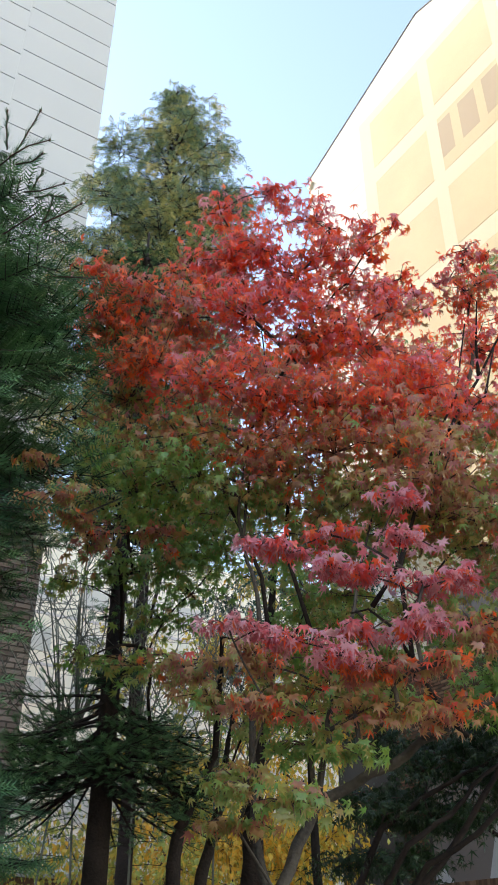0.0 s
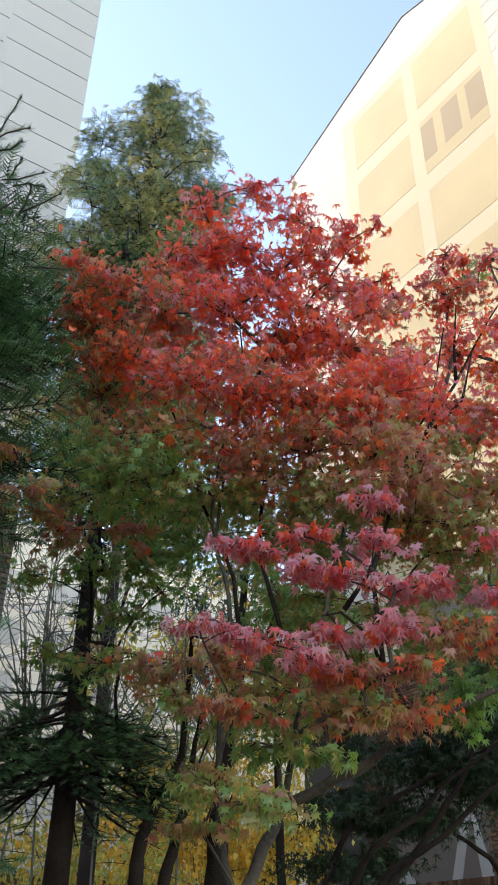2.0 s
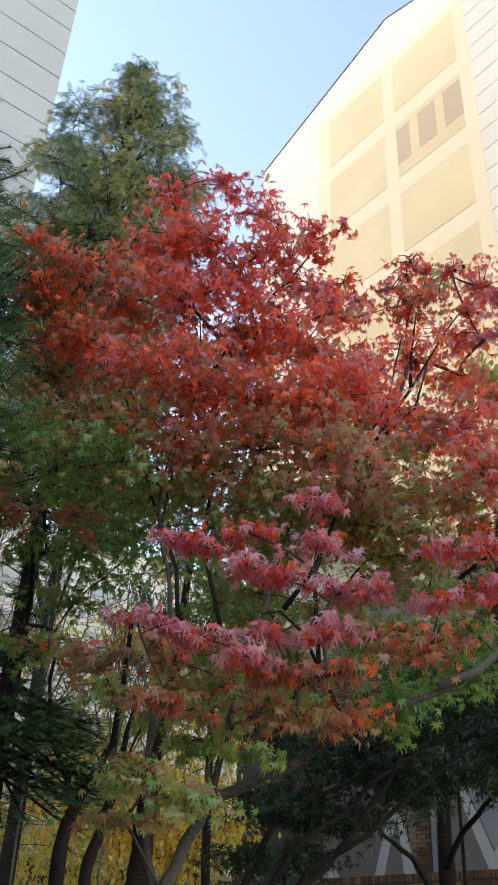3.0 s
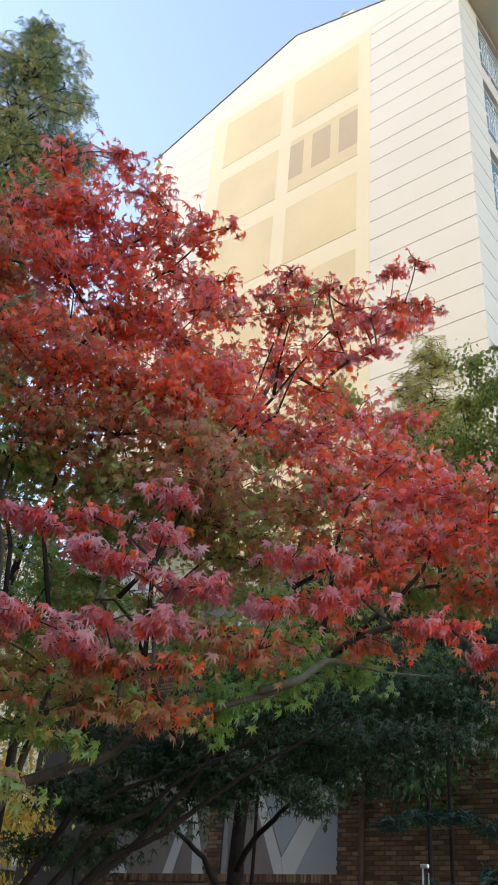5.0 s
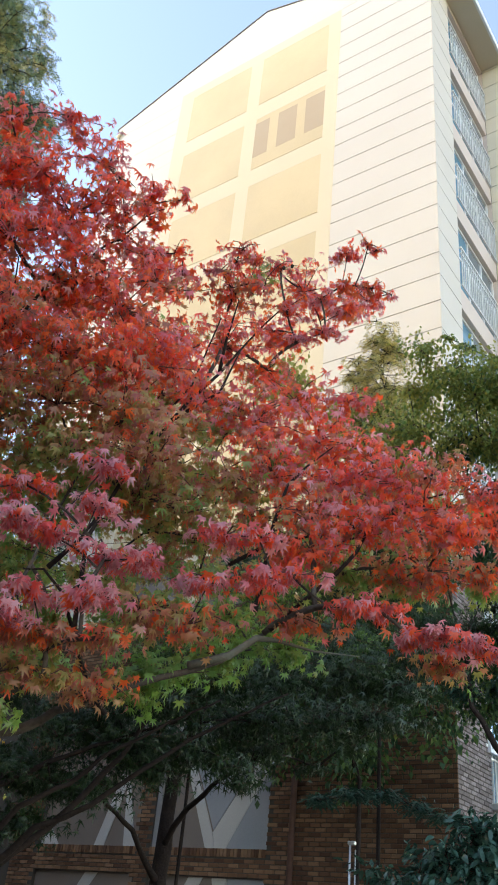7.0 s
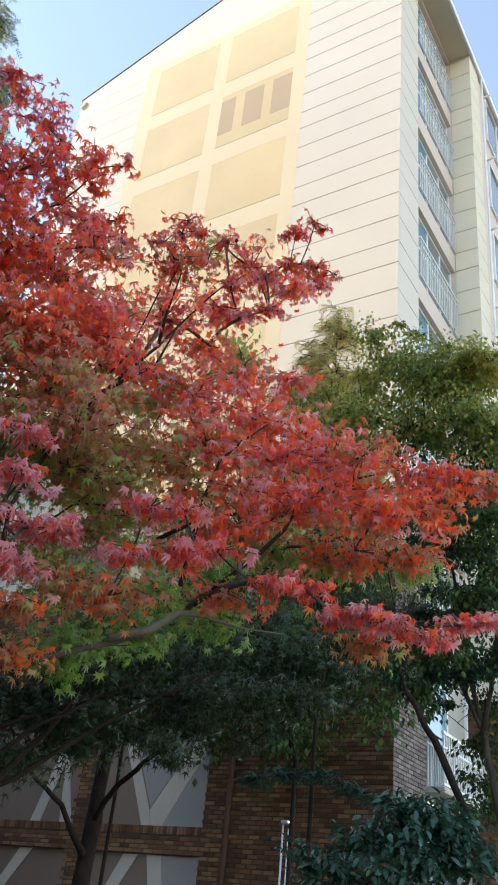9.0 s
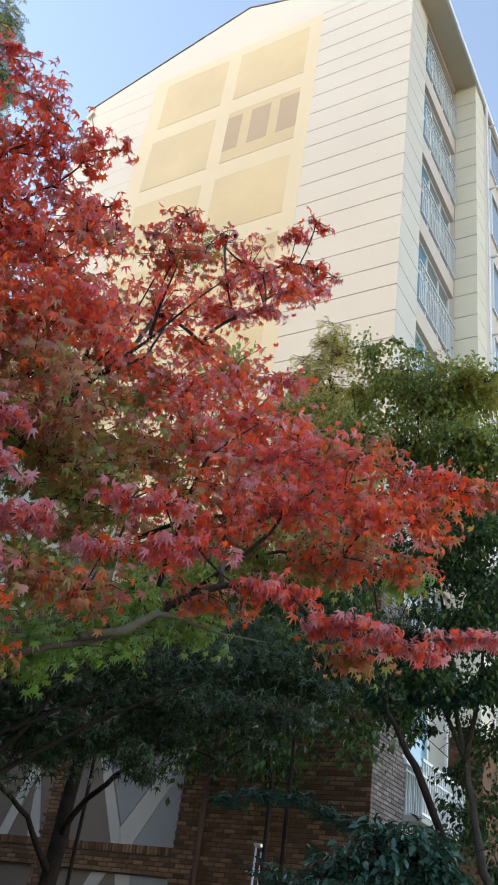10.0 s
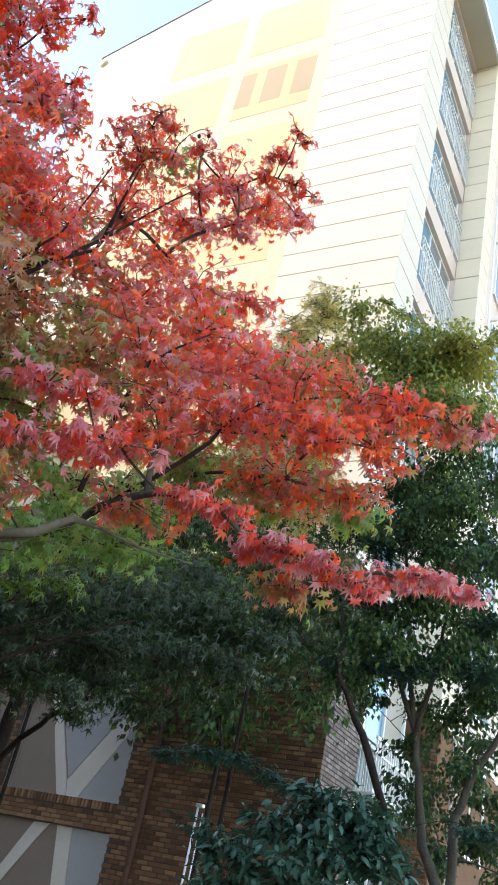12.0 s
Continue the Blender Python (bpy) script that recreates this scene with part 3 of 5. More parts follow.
bar = Shape().box((-.012, -.012, 3.66), (.012, .012, 4.42)).mesh("bar", [M_RAIL])
for j in range(20):
    ob = new("bar", bar)
    ob.parent = lr
    ob.location = (CX + .32, 14.45 + j * .117, 0)
part("balcony_slab", Shape().box((CX, 14.35, 3.50), (CX + .36, 16.75, 3.6), bevel=.01), M_CONCRETE, block)

# ---- the neighbouring block ----
NX, NY = -10.33, 3.38
other = thing("apartment_building", "grey-white apartment block end with brick base", "building", (NX, NY, 0))
part("wall", Shape().box((-17, -40, 0), (NX - .04, NY - .04, 27)), M_JOINT, other)
zs2 = [6.5] + sorted(z for z in (16.72 + STOREY * k - d for k in range(-4, 5) for d in (0.0, 0.6, 1.3, 2.0)) if 6.7 < z < 26.8) + [27]
for a, b in zip(zs2, zs2[1:]):
    part("siding_board", Shape().box((NX - .04, 1.80, a + GAP), (NX, NY, b - GAP)).box((-17, NY - .04, a + GAP), (NX - .04, NY, b - GAP)), M_GREYWHITE, other)
    part("siding_board", Shape().box((NX - .04, -12, a + GAP - .18), (NX + .008, 1.765, b - GAP - .18), bevel=.004), M_GREYWHITE, other)
part("seam", Shape().box((NX - .04, 1.765, 6.5), (NX - .004, 1.80, 27)), M_GREYWHITE, other)
other_base = part("brick_wall", Shape().box((NX - .04, -12, 0), (NX + .04, NY + .02, 6.5)), M_MORTAR, other, "brown brick base")
# third block, unseen behind the second; added to keep the low sun off the garden
third = thing("apartment_building", "unseen grey-white block added behind its neighbour to cast shade", "building", (-36, -15, 0))
part("wall", Shape().box((-42, -40, 0), (-30, 9, 22)), M_GREYWHITE, third)
# fourth block further along the row
far = thing("apartment_building", "plain cream apartment block farther along the row", "building", (-46, 0, 0))
part("wall", Shape().box((-60, -40, 0), (-46, 42, 24)), M_FAR_WALL, far)
for k in range(6):
    part("string_course", Shape().box((-46, -40, 4.2 + 2.9 * k), (-45.94, 42, 4.35 + 2.9 * k)), M_PINK, far)
    for j in range(11):
        y0, z0 = 4.5 + 3.2 * j, 5.0 + 2.9 * k
        part("window", Shape().box((-46, y0, z0), (-45.95, y0 + 1.7, z0 + 1.4)), M_FAR_GLASS, far, "grey glazed window")
# low brick building with a white balustrade in the distance
hall = thing("brick_building", "low brick building with a white balustrade in the distance", "building", (-34, 18, 0))
part("wall", Shape().box((-44, 9.6, 0), (-30, 34, 3.9), bevel=.03), M_BRICK_ONE, hall)
part("coping", Shape().box((-44, 9.55, 3.9), (-29.9, 34, 4.05), bevel=.02), M_CONCRETE, hall)
hr = part("railing", Shape().box((-30.05, 9.6, 4.9), (-29.97, 34, 4.98)).box((-30.05, 9.6, 4.08), (-29.97, 34, 4.14)), M_FRAME, hall, "white balustrade")
bar = Shape().box((-.03, -.03, 4.14), (.03, .03, 4.9)).mesh("bar", [M_FRAME])
for j in range(120):
    ob = new("bar", bar)
    ob.parent = hr
    ob.location = (-30.01, 9.7 + j * .2, 0)

# limbs of the plants: x, y, z of each spray, its radius and its tone
TOP = [
    (-2.84, 1.72, 4.51, 0.2, 0.17), (-2.72, 1.94, 4.64, 0.18, 0.17), (-2.9, 1.89, 4.38, 0.33, 0.17), (-2.61, 2.15, 4.47, 0.22, 0.17),
    (-2.5, 2.38, 4.4, 0.18, 0.17), (-2.64, 2.35, 4.31, 0.2, 0.17), (-2.75, 2.13, 4.22, 0.32, 0.17), (-3.07, 1.72, 4.31, 0.25, 0.24),
    (-2.94, 1.98, 3.99, 0.38, 0.26), (-2.8, 2.28, 3.92, 0.36, 0.24), (-2.57, 2.51, 4.1, 0.25, 0.17), (-2.64, 2.42, 3.79, 0.34, 0.3),
]
LEFT = [
    (-3.17, 1.27, 4.11, 0.19, 0.39), (-3.15, 1.48, 4.04, 0.31, 0.34), (-3.1, 1.7, 3.99, 0.38, 0.34), (-3.2, 1.32, 3.9, 0.22, 0.34),
    (-3.14, 1.57, 3.69, 0.34, 0.36), (-3.0, 1.79, 3.55, 0.38, 0.32), (-3.44, 1.56, 3.64, 0.28, 0.7), (-2.89, 2.03, 3.51, 0.38, 0.3),
    (-3.18, 1.72, 3.36, 0.34, 0.68), (-2.98, 1.96, 3.26, 0.36, 0.44), (-3.44, 1.45, 3.88, 0.25, 0.5),
]
MIDDLE = [
    (-2.78, 2.24, 3.46, 0.4, 0.36), (-2.58, 2.48, 3.46, 0.4, 0.28), (-2.76, 2.3, 3.23, 0.37, 0.5), (-2.5, 2.47, 3.17, 0.37, 0.56),
    (-2.94, 2.17, 3.13, 0.34, 0.54), (-3.09, 2.0, 3.06, 0.29, 0.87), (-2.71, 2.37, 3.02, 0.31, 0.72), (-2.47, 2.69, 3.53, 0.36, 0.2),
    (-2.4, 2.57, 2.98, 0.31, 0.6), (-3.14, 1.82, 3.15, 0.27, 0.97), (-3.46, 1.66, 3.17, 0.34, 0.92), (-3.05, 2.37, 2.94, 0.28, 0.77),
]
# tones under 0.12 paint the mauve sky sheen on these front rows
FRONT = [
    (-2.55, 1.76, 2.56, 0.14, 0.05), (-2.54, 1.88, 2.55, 0.12, 0.08), (-2.5, 2.04, 2.65, 0.16, 0.16), (-2.39, 1.96, 2.46, 0.16, 0.04),
    (-2.36, 2.09, 2.44, 0.15, 0.04), (-2.3, 2.21, 2.74, 0.15, 0.06), (-2.27, 2.19, 2.58, 0.18, 0.1), (-2.3, 2.31, 2.44, 0.16, 0.12),
    (-2.66, 1.69, 2.27, 0.13, 0.02), (-2.56, 1.76, 2.24, 0.14, 0.02), (-2.5, 1.88, 2.2, 0.16, 0.04), (-2.39, 1.97, 2.14, 0.17, 0.04),
    (-2.46, 2.15, 2.27, 0.18, 0.04), (-2.28, 2.21, 2.25, 0.18, 0.1), (-2.27, 2.28, 2.12, 0.18, 0.52), (-2.45, 2.23, 2.12, 0.18, 0.5),
]
LOW = [
    (-2.73, 1.91, 2.03, 0.18, 0.58), (-3.0, 1.84, 2.09, 0.2, 0.7), (-3.2, 1.79, 2.27, 0.22, 0.65), (-2.71, 2.28, 2.05, 0.22, 0.66),
    (-2.46, 2.27, 2.0, 0.17, 0.56), (-2.99, 2.27, 1.99, 0.2, 0.95), (-2.65, 2.24, 1.89, 0.16, 0.85), (-2.9, 1.92, 1.79, 0.2, 0.85),
    (-2.74, 2.0, 1.72, 0.2, 0.8), (-2.9, 2.32, 2.18, 0.24, 0.8), (-2.95, 2.03, 2.26, 0.25, 0.62), (-2.49, 2.52, 2.05, 0.2, 0.58),
    (-3.02, 1.95, 1.67, 0.18, 0.6),
]
RIGHT_UP = [
    (-2.52, 3.14, 4.72, 0.14, 0.17), (-2.62, 3.08, 4.55, 0.14, 0.17), (-2.51, 3.52, 4.86, 0.15, 0.17), (-2.6, 3.21, 4.46, 0.28, 0.26),
    (-2.52, 3.8, 4.9, 0.28, 0.17), (-2.29, 3.93, 5.23, 0.16, 0.17), (-2.38, 4.37, 5.2, 0.22, 0.17), (-2.49, 4.11, 4.93, 0.28, 0.17),
    (-2.67, 3.71, 4.58, 0.28, 0.22), (-2.69, 3.27, 4.17, 0.32, 0.26), (-2.75, 2.98, 3.89, 0.32, 0.3), (-2.54, 4.08, 4.77, 0.14, 0.17),
    (-2.63, 3.62, 4.21, 0.25, 0.4), (-2.82, 3.64, 4.99, 0.18, 0.84), (-2.66, 3.19, 3.77, 0.3, 0.45),
]
RIGHT = [
    (-2.39, 3.61, 3.9, 0.29, 0.36), (-2.5, 3.4, 3.69, 0.36, 0.3), (-2.15, 3.75, 3.92, 0.19, 0.19), (-2.21, 3.56, 3.58, 0.34, 0.21),
    (-1.95, 3.65, 3.48, 0.28, 0.41), (-2.34, 3.36, 3.32, 0.36, 0.34), (-1.98, 3.42, 3.2, 0.34, 0.19), (-1.75, 3.54, 3.22, 0.29, 0.19),
    (-1.53, 3.43, 3.15, 0.2, 0.46), (-1.52, 3.32, 2.93, 0.27, 0.26), (-1.33, 3.47, 3.03, 0.22, 0.36), (-1.13, 3.46, 2.96, 0.21, 0.31),
    (-1.01, 3.6, 3.0, 0.17, 0.36), (-1.37, 3.34, 2.79, 0.25, 0.26), (-1.24, 3.49, 2.84, 0.22, 0.41), (-1.79, 3.34, 2.87, 0.3, 0.26),
    (-2.04, 3.26, 2.95, 0.31, 0.41),
]
# low tones here carry painted sky sheen, as in FRONT
SKIRT = [
    (-2.03, 2.64, 2.61, 0.15, 0.02), (-1.93, 2.72, 2.62, 0.15, 0.05), (-1.94, 2.73, 2.46, 0.18, 0.06), (-1.87, 2.88, 2.52, 0.17, 0.1),
    (-2.13, 2.36, 2.41, 0.16, 0.02), (-2.05, 2.6, 2.4, 0.16, 0.04), (-1.8, 3.15, 2.48, 0.16, 0.1), (-1.73, 3.3, 2.51, 0.17, 0.12),
    (-1.62, 3.4, 2.41, 0.17, 0.08), (-1.5, 3.46, 2.41, 0.17, 0.06), (-1.38, 3.52, 2.38, 0.14, 0.1), (-1.28, 3.57, 2.35, 0.15, 0.1),
    (-1.19, 3.69, 2.43, 0.14, 0.08), (-1.06, 3.73, 2.44, 0.15, 0.05), (-1.59, 3.51, 2.74, 0.24, 0.32), (-1.38, 3.62, 2.71, 0.18, 0.36),
    (-1.96, 3.18, 2.74, 0.24, 0.28),
]
SKIRT2 = [
    (-2.24, 2.47, 2.28, 0.2, 0.51), (-2.18, 2.67, 2.29, 0.2, 0.51), (-2.5, 2.98, 2.22, 0.26, 1.12), (-2.37, 3.18, 2.35, 0.26, 1.12),
    (-2.29, 3.47, 2.45, 0.24, 1.12), (-2.06, 3.58, 2.82, 0.26, 0.85), (-2.04, 3.13, 2.45, 0.2, 0.35), (-1.55, 3.68, 2.37, 0.2, 0.5),
    (-1.81, 3.61, 2.81, 0.24, 0.7), (-1.49, 3.89, 2.78, 0.2, 0.85), (-2.7, 2.94, 2.17, 0.26, 1.12), (-2.44, 2.83, 2.88, 0.28, 0.62),
    (-2.62, 2.76, 2.95, 0.3, 0.66), (-2.44, 3.11, 3.14, 0.3, 0.58), (-2.72, 2.97, 3.39, 0.32, 0.5),
]
GREEN_MAPLE = [
    (-4.42, 1.99, 4.02, 0.3, 0.92), (-4.41, 1.74, 4.18, 0.26, 0.72), (-4.25, 2.31, 3.63, 0.36, 0.98), (-4.44, 2.03, 3.53, 0.36, 0.98),
    (-4.51, 1.77, 3.6, 0.26, 0.82), (-4.25, 2.25, 3.22, 0.36, 0.98), (-4.48, 2.04, 3.19, 0.3, 0.98), (-4.24, 2.58, 3.39, 0.33, 0.97),
    (-4.06, 1.65, 3.18, 0.22, 0.6), (-3.73, 1.92, 3.12, 0.2, 0.6), 
    (-4.32, 2.11, 2.63, 0.25, 0.72), (-4.6, 1.92, 2.71, 0.2, 0.87),
]
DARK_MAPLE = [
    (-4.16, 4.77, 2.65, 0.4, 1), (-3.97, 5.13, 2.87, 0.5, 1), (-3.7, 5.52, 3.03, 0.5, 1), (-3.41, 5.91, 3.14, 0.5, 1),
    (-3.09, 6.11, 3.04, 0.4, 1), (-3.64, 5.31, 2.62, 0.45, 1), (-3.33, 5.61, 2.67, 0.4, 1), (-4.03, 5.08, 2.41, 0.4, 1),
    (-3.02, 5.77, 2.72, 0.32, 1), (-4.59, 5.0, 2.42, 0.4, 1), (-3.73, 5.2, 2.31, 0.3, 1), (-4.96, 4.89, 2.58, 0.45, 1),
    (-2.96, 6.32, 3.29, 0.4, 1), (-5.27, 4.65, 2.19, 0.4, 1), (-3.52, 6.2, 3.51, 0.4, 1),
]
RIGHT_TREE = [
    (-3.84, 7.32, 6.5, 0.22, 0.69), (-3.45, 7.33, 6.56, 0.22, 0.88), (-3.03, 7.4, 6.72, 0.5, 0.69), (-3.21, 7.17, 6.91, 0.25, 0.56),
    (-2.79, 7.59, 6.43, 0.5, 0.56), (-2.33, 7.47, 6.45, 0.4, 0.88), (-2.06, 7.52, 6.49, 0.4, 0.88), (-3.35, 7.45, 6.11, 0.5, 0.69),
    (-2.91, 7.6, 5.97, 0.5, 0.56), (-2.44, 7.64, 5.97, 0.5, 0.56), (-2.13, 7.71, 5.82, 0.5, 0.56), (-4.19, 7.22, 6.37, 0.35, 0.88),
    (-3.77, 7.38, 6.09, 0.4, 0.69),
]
# tone 0 puts the shade of the lower crown into the leaf colour
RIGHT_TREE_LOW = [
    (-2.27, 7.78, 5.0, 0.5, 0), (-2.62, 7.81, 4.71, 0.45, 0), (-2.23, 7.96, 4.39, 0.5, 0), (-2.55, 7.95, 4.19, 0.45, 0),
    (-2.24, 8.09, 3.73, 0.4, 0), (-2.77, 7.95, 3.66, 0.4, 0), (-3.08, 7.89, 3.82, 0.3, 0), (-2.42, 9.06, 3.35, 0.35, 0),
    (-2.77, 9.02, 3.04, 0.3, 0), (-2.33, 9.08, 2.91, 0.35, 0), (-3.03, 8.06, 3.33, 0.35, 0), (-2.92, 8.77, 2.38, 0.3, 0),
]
HANGING = [
    (-4.31, 6.31, 6.46, 0.3, 0.85), (-4.48, 6.32, 6.31, 0.25, 0.85), (-4.26, 6.5, 6.27, 0.25, 0.85),
]
BUSH = [
    (-3.6, 7.2, 1.8, 0.25, 0), (-3.4, 7.1, 1.59, 0.3, 0), (-2.51, 7.54, 2.09, 0.25, 0), (-3.06, 7.54, 2.14, 0.3, 0),
    (-2.91, 7.37, 2.2, 0.22, 0), (-3.12, 7.31, 2.0, 0.25, 0), (-2.67, 7.47, 2.17, 0.25, 0), (-2.85, 7.33, 1.93, 0.3, 0),
    (-3.32, 7.24, 1.73, 0.25, 0), (-2.54, 7.45, 1.88, 0.3, 0), (-3.0, 7.18, 1.66, 0.35, 0), (-2.7, 7.3, 1.65, 0.35, 0),
    (-2.76, 7.43, 2.23, 0.2, 0), (-2.59, 7.51, 2.11, 0.24, 0), (-2.69, 7.39, 1.92, 0.26, 0), (-2.39, 7.51, 1.88, 0.24, 0),
    (-3.35, 7.31, 1.97, 0.2, 0),
]
YELLOW = [
    (-11.45, 6.32, 3.15, 0.7, 0.8), (-11.23, 6.83, 2.72, 0.9, 0.75), (-11.44, 7.67, 4.79, 0.6, 0.7), (-10.85, 7.24, 3.43, 0.8, 0.75),
    (-10.44, 7.97, 2.84, 0.8, 0.8), (-10.76, 7.61, 2.44, 0.9, 0.75), (-10.71, 5.78, 2.36, 0.6, 0.9), (-11.01, 5.15, 2.36, 0.5, 0.95),
    (-11.69, 6.9, 5.45, 0.5, 0.65), (-10.97, 7.21, 6.68, 0.6, 0.7), (-10.61, 7.93, 6.41, 0.6, 0.75), (-10.48, 8.46, 5.81, 0.6, 0.7),
    (-10.94, 8.11, 5.34, 0.6, 0.75), (-10.61, 8.71, 4.99, 0.6, 0.7), (-11.0, 8.5, 4.28, 0.5, 0.7),
]
DULL = [
    (-3.15, 1.1, 3.01, 0.13, 0.58), (-3.18, 1.19, 2.91, 0.16, 0.58), (-3.23, 1.1, 2.86, 0.12, 0.58), (-3.45, 1.37, 2.95, 0.16, 0.58),
]
INNER = [
    (-3.64, 1.96, 4.2, 0.24, 0.58), (-3.49, 2.29, 4.15, 0.25, 0.4), (-3.28, 2.61, 4.14, 0.25, 0.4), (-3.03, 2.89, 4.16, 0.24, 0.4),
    (-3.64, 2.23, 3.83, 0.22, 0.7), (-3.47, 2.56, 3.77, 0.24, 0.55), (-3.22, 2.85, 3.81, 0.24, 0.5), (-3.01, 3.14, 3.74, 0.24, 0.69),
    (-3.63, 2.5, 3.4, 0.22, 0.89), (-3.42, 2.8, 3.39, 0.22, 0.86), (-3.1, 3.01, 3.37, 0.22, 0.79), (-3.34, 2.77, 2.84, 0.18, 0.89),
    (-3.08, 2.97, 2.73, 0.18, 0.79), (-2.86, 3.15, 3.05, 0.2, 0.79), (-3.0, 2.73, 2.45, 0.17, 0.79),
]
INNER2 = [
    (-3.24, 3.03, 3.84, 0.3, 0.64), (-3.19, 3.13, 3.39, 0.3, 0.69), (-3.04, 3.37, 3.5, 0.3, 0.69), (-2.86, 3.6, 3.82, 0.3, 0.64),
    (-2.55, 3.82, 3.66, 0.28, 0.69), (-2.58, 3.54, 3.21, 0.26, 0.79), (-2.15, 3.82, 3.25, 0.25, 0.74), (-2.65, 3.2, 2.95, 0.23, 0.84),
    (-1.9, 3.84, 3.22, 0.23, 0.74), (-2.25, 3.76, 3.01, 0.23, 0.86), (-2.72, 3.05, 2.56, 0.21, 0.84), (-2.46, 3.28, 2.57, 0.21, 0.89),
    (-1.63, 3.85, 3.21, 0.2, 0.69), (-1.86, 3.84, 2.79, 0.2, 0.89),
]
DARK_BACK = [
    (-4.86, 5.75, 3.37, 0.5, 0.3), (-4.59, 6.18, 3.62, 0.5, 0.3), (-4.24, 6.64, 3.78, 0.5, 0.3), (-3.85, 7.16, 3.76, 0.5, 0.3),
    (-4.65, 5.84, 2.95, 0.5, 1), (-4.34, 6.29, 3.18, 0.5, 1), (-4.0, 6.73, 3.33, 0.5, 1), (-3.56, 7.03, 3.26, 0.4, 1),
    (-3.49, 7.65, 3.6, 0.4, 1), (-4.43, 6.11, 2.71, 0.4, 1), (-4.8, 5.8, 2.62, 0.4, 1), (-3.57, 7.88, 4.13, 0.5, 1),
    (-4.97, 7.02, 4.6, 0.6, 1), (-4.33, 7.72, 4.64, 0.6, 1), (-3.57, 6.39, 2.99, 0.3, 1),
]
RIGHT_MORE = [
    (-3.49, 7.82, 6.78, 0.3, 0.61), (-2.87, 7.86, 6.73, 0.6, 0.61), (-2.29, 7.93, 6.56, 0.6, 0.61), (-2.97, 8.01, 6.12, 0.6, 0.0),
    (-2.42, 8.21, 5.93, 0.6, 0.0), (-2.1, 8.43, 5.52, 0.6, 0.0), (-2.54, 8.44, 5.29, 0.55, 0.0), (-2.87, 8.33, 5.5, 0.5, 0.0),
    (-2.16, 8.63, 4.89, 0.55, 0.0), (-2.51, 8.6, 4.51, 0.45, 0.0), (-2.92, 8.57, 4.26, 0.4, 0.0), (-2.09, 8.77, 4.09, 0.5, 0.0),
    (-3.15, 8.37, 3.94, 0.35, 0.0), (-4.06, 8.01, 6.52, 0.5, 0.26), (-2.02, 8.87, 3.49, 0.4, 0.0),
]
GREEN_FILL = [
    (-4.34, 3.3, 3.28, 0.36, 0.97), (-4.2, 3.54, 3.17, 0.36, 1.0), (-4.38, 3.13, 2.87, 0.3, 0.87), 
    (-4.87, 2.53, 3.13, 0.3, 0.92), (-4.34, 3.54, 2.85, 0.36, 0.97), (-4.38, 3.28, 2.55, 0.3, 0.92),
    (-4.44, 2.88, 2.42, 0.26, 0.82), (-4.08, 3.64, 2.59, 0.3, 1.0), (-4.53, 2.82, 2.18, 0.24, 0.87), (-4.71, 1.85, 4.04, 0.34, 0.87),
    (-5.05, 1.9, 3.33, 0.24, 0.92), (-4.5, 2.3, 4.07, 0.3, 0.82),
]
DARK_LEFT = [
    (-4.75, 4.53, 2.4, 0.4, 1), (-4.48, 4.8, 2.4, 0.4, 1), (-4.28, 5.01, 2.26, 0.4, 1), (-5.09, 4.51, 2.18, 0.4, 1),
    (-4.64, 4.72, 2.09, 0.36, 1), (-5.42, 4.48, 1.87, 0.4, 1), (-4.13, 4.78, 2.64, 0.4, 1), (-4.86, 4.51, 1.88, 0.36, 1),
]
RIGHT_FOOT = [
    (-2.78, 9.34, 2.58, 0.25, 0), (-2.9, 9.26, 2.78, 0.25, 0), (-3.19, 8.97, 3.46, 0.25, 0), (-2.59, 9.66, 2.3, 0.29, 0),
    (-2.91, 8.76, 3.71, 0.33, 0), (-2.52, 9.05, 3.89, 0.37, 0), (-2.07, 8.99, 3.79, 0.37, 0), (-2.36, 10.14, 3.42, 0.37, 0),
    (-2.82, 9.29, 3.5, 0.29, 0), (-2.01, 10.14, 2.85, 0.37, 0), (-2.34, 10.33, 2.55, 0.33, 0), (-2.94, 10.1, 2.83, 0.25, 0),
    (-2.0, 10.04, 2.23, 0.33, 0), (-2.6, 10.39, 2.99, 0.29, 0),
]
INNER3 = [
    (-4.12, 2.71, 4.38, 0.3, 0.5), (-3.85, 3.03, 4.44, 0.3, 0.45), (-3.69, 3.47, 4.56, 0.3, 0.69), (-4.13, 2.87, 3.84, 0.3, 0.79),
    (-3.88, 3.19, 3.86, 0.3, 0.79), (-3.57, 3.45, 3.98, 0.28, 0.74), (-3.23, 3.7, 4.05, 0.26, 0.74), (-3.93, 2.85, 3.29, 0.26, 0.89),
    (-3.66, 3.21, 3.28, 0.26, 0.89), (-3.33, 3.44, 3.45, 0.24, 0.86), (-2.96, 3.59, 3.5, 0.24, 0.79), (-2.65, 3.74, 3.63, 0.22, 0.74),
    (-3.79, 2.57, 4.54, 0.26, 0.64), (-3.65, 3.03, 4.67, 0.24, 0.64), (-3.46, 3.76, 4.84, 0.24, 0.64),
]
DARK_LEFT2 = [
    (-5.33, 4.65, 2.75, 0.4, 1), (-5.11, 4.94, 2.62, 0.4, 1), (-4.72, 5.02, 2.67, 0.4, 1), (-5.29, 4.83, 2.28, 0.4, 1),
    (-4.92, 4.95, 2.17, 0.4, 1), (-5.65, 4.7, 2.36, 0.3, 1),
]
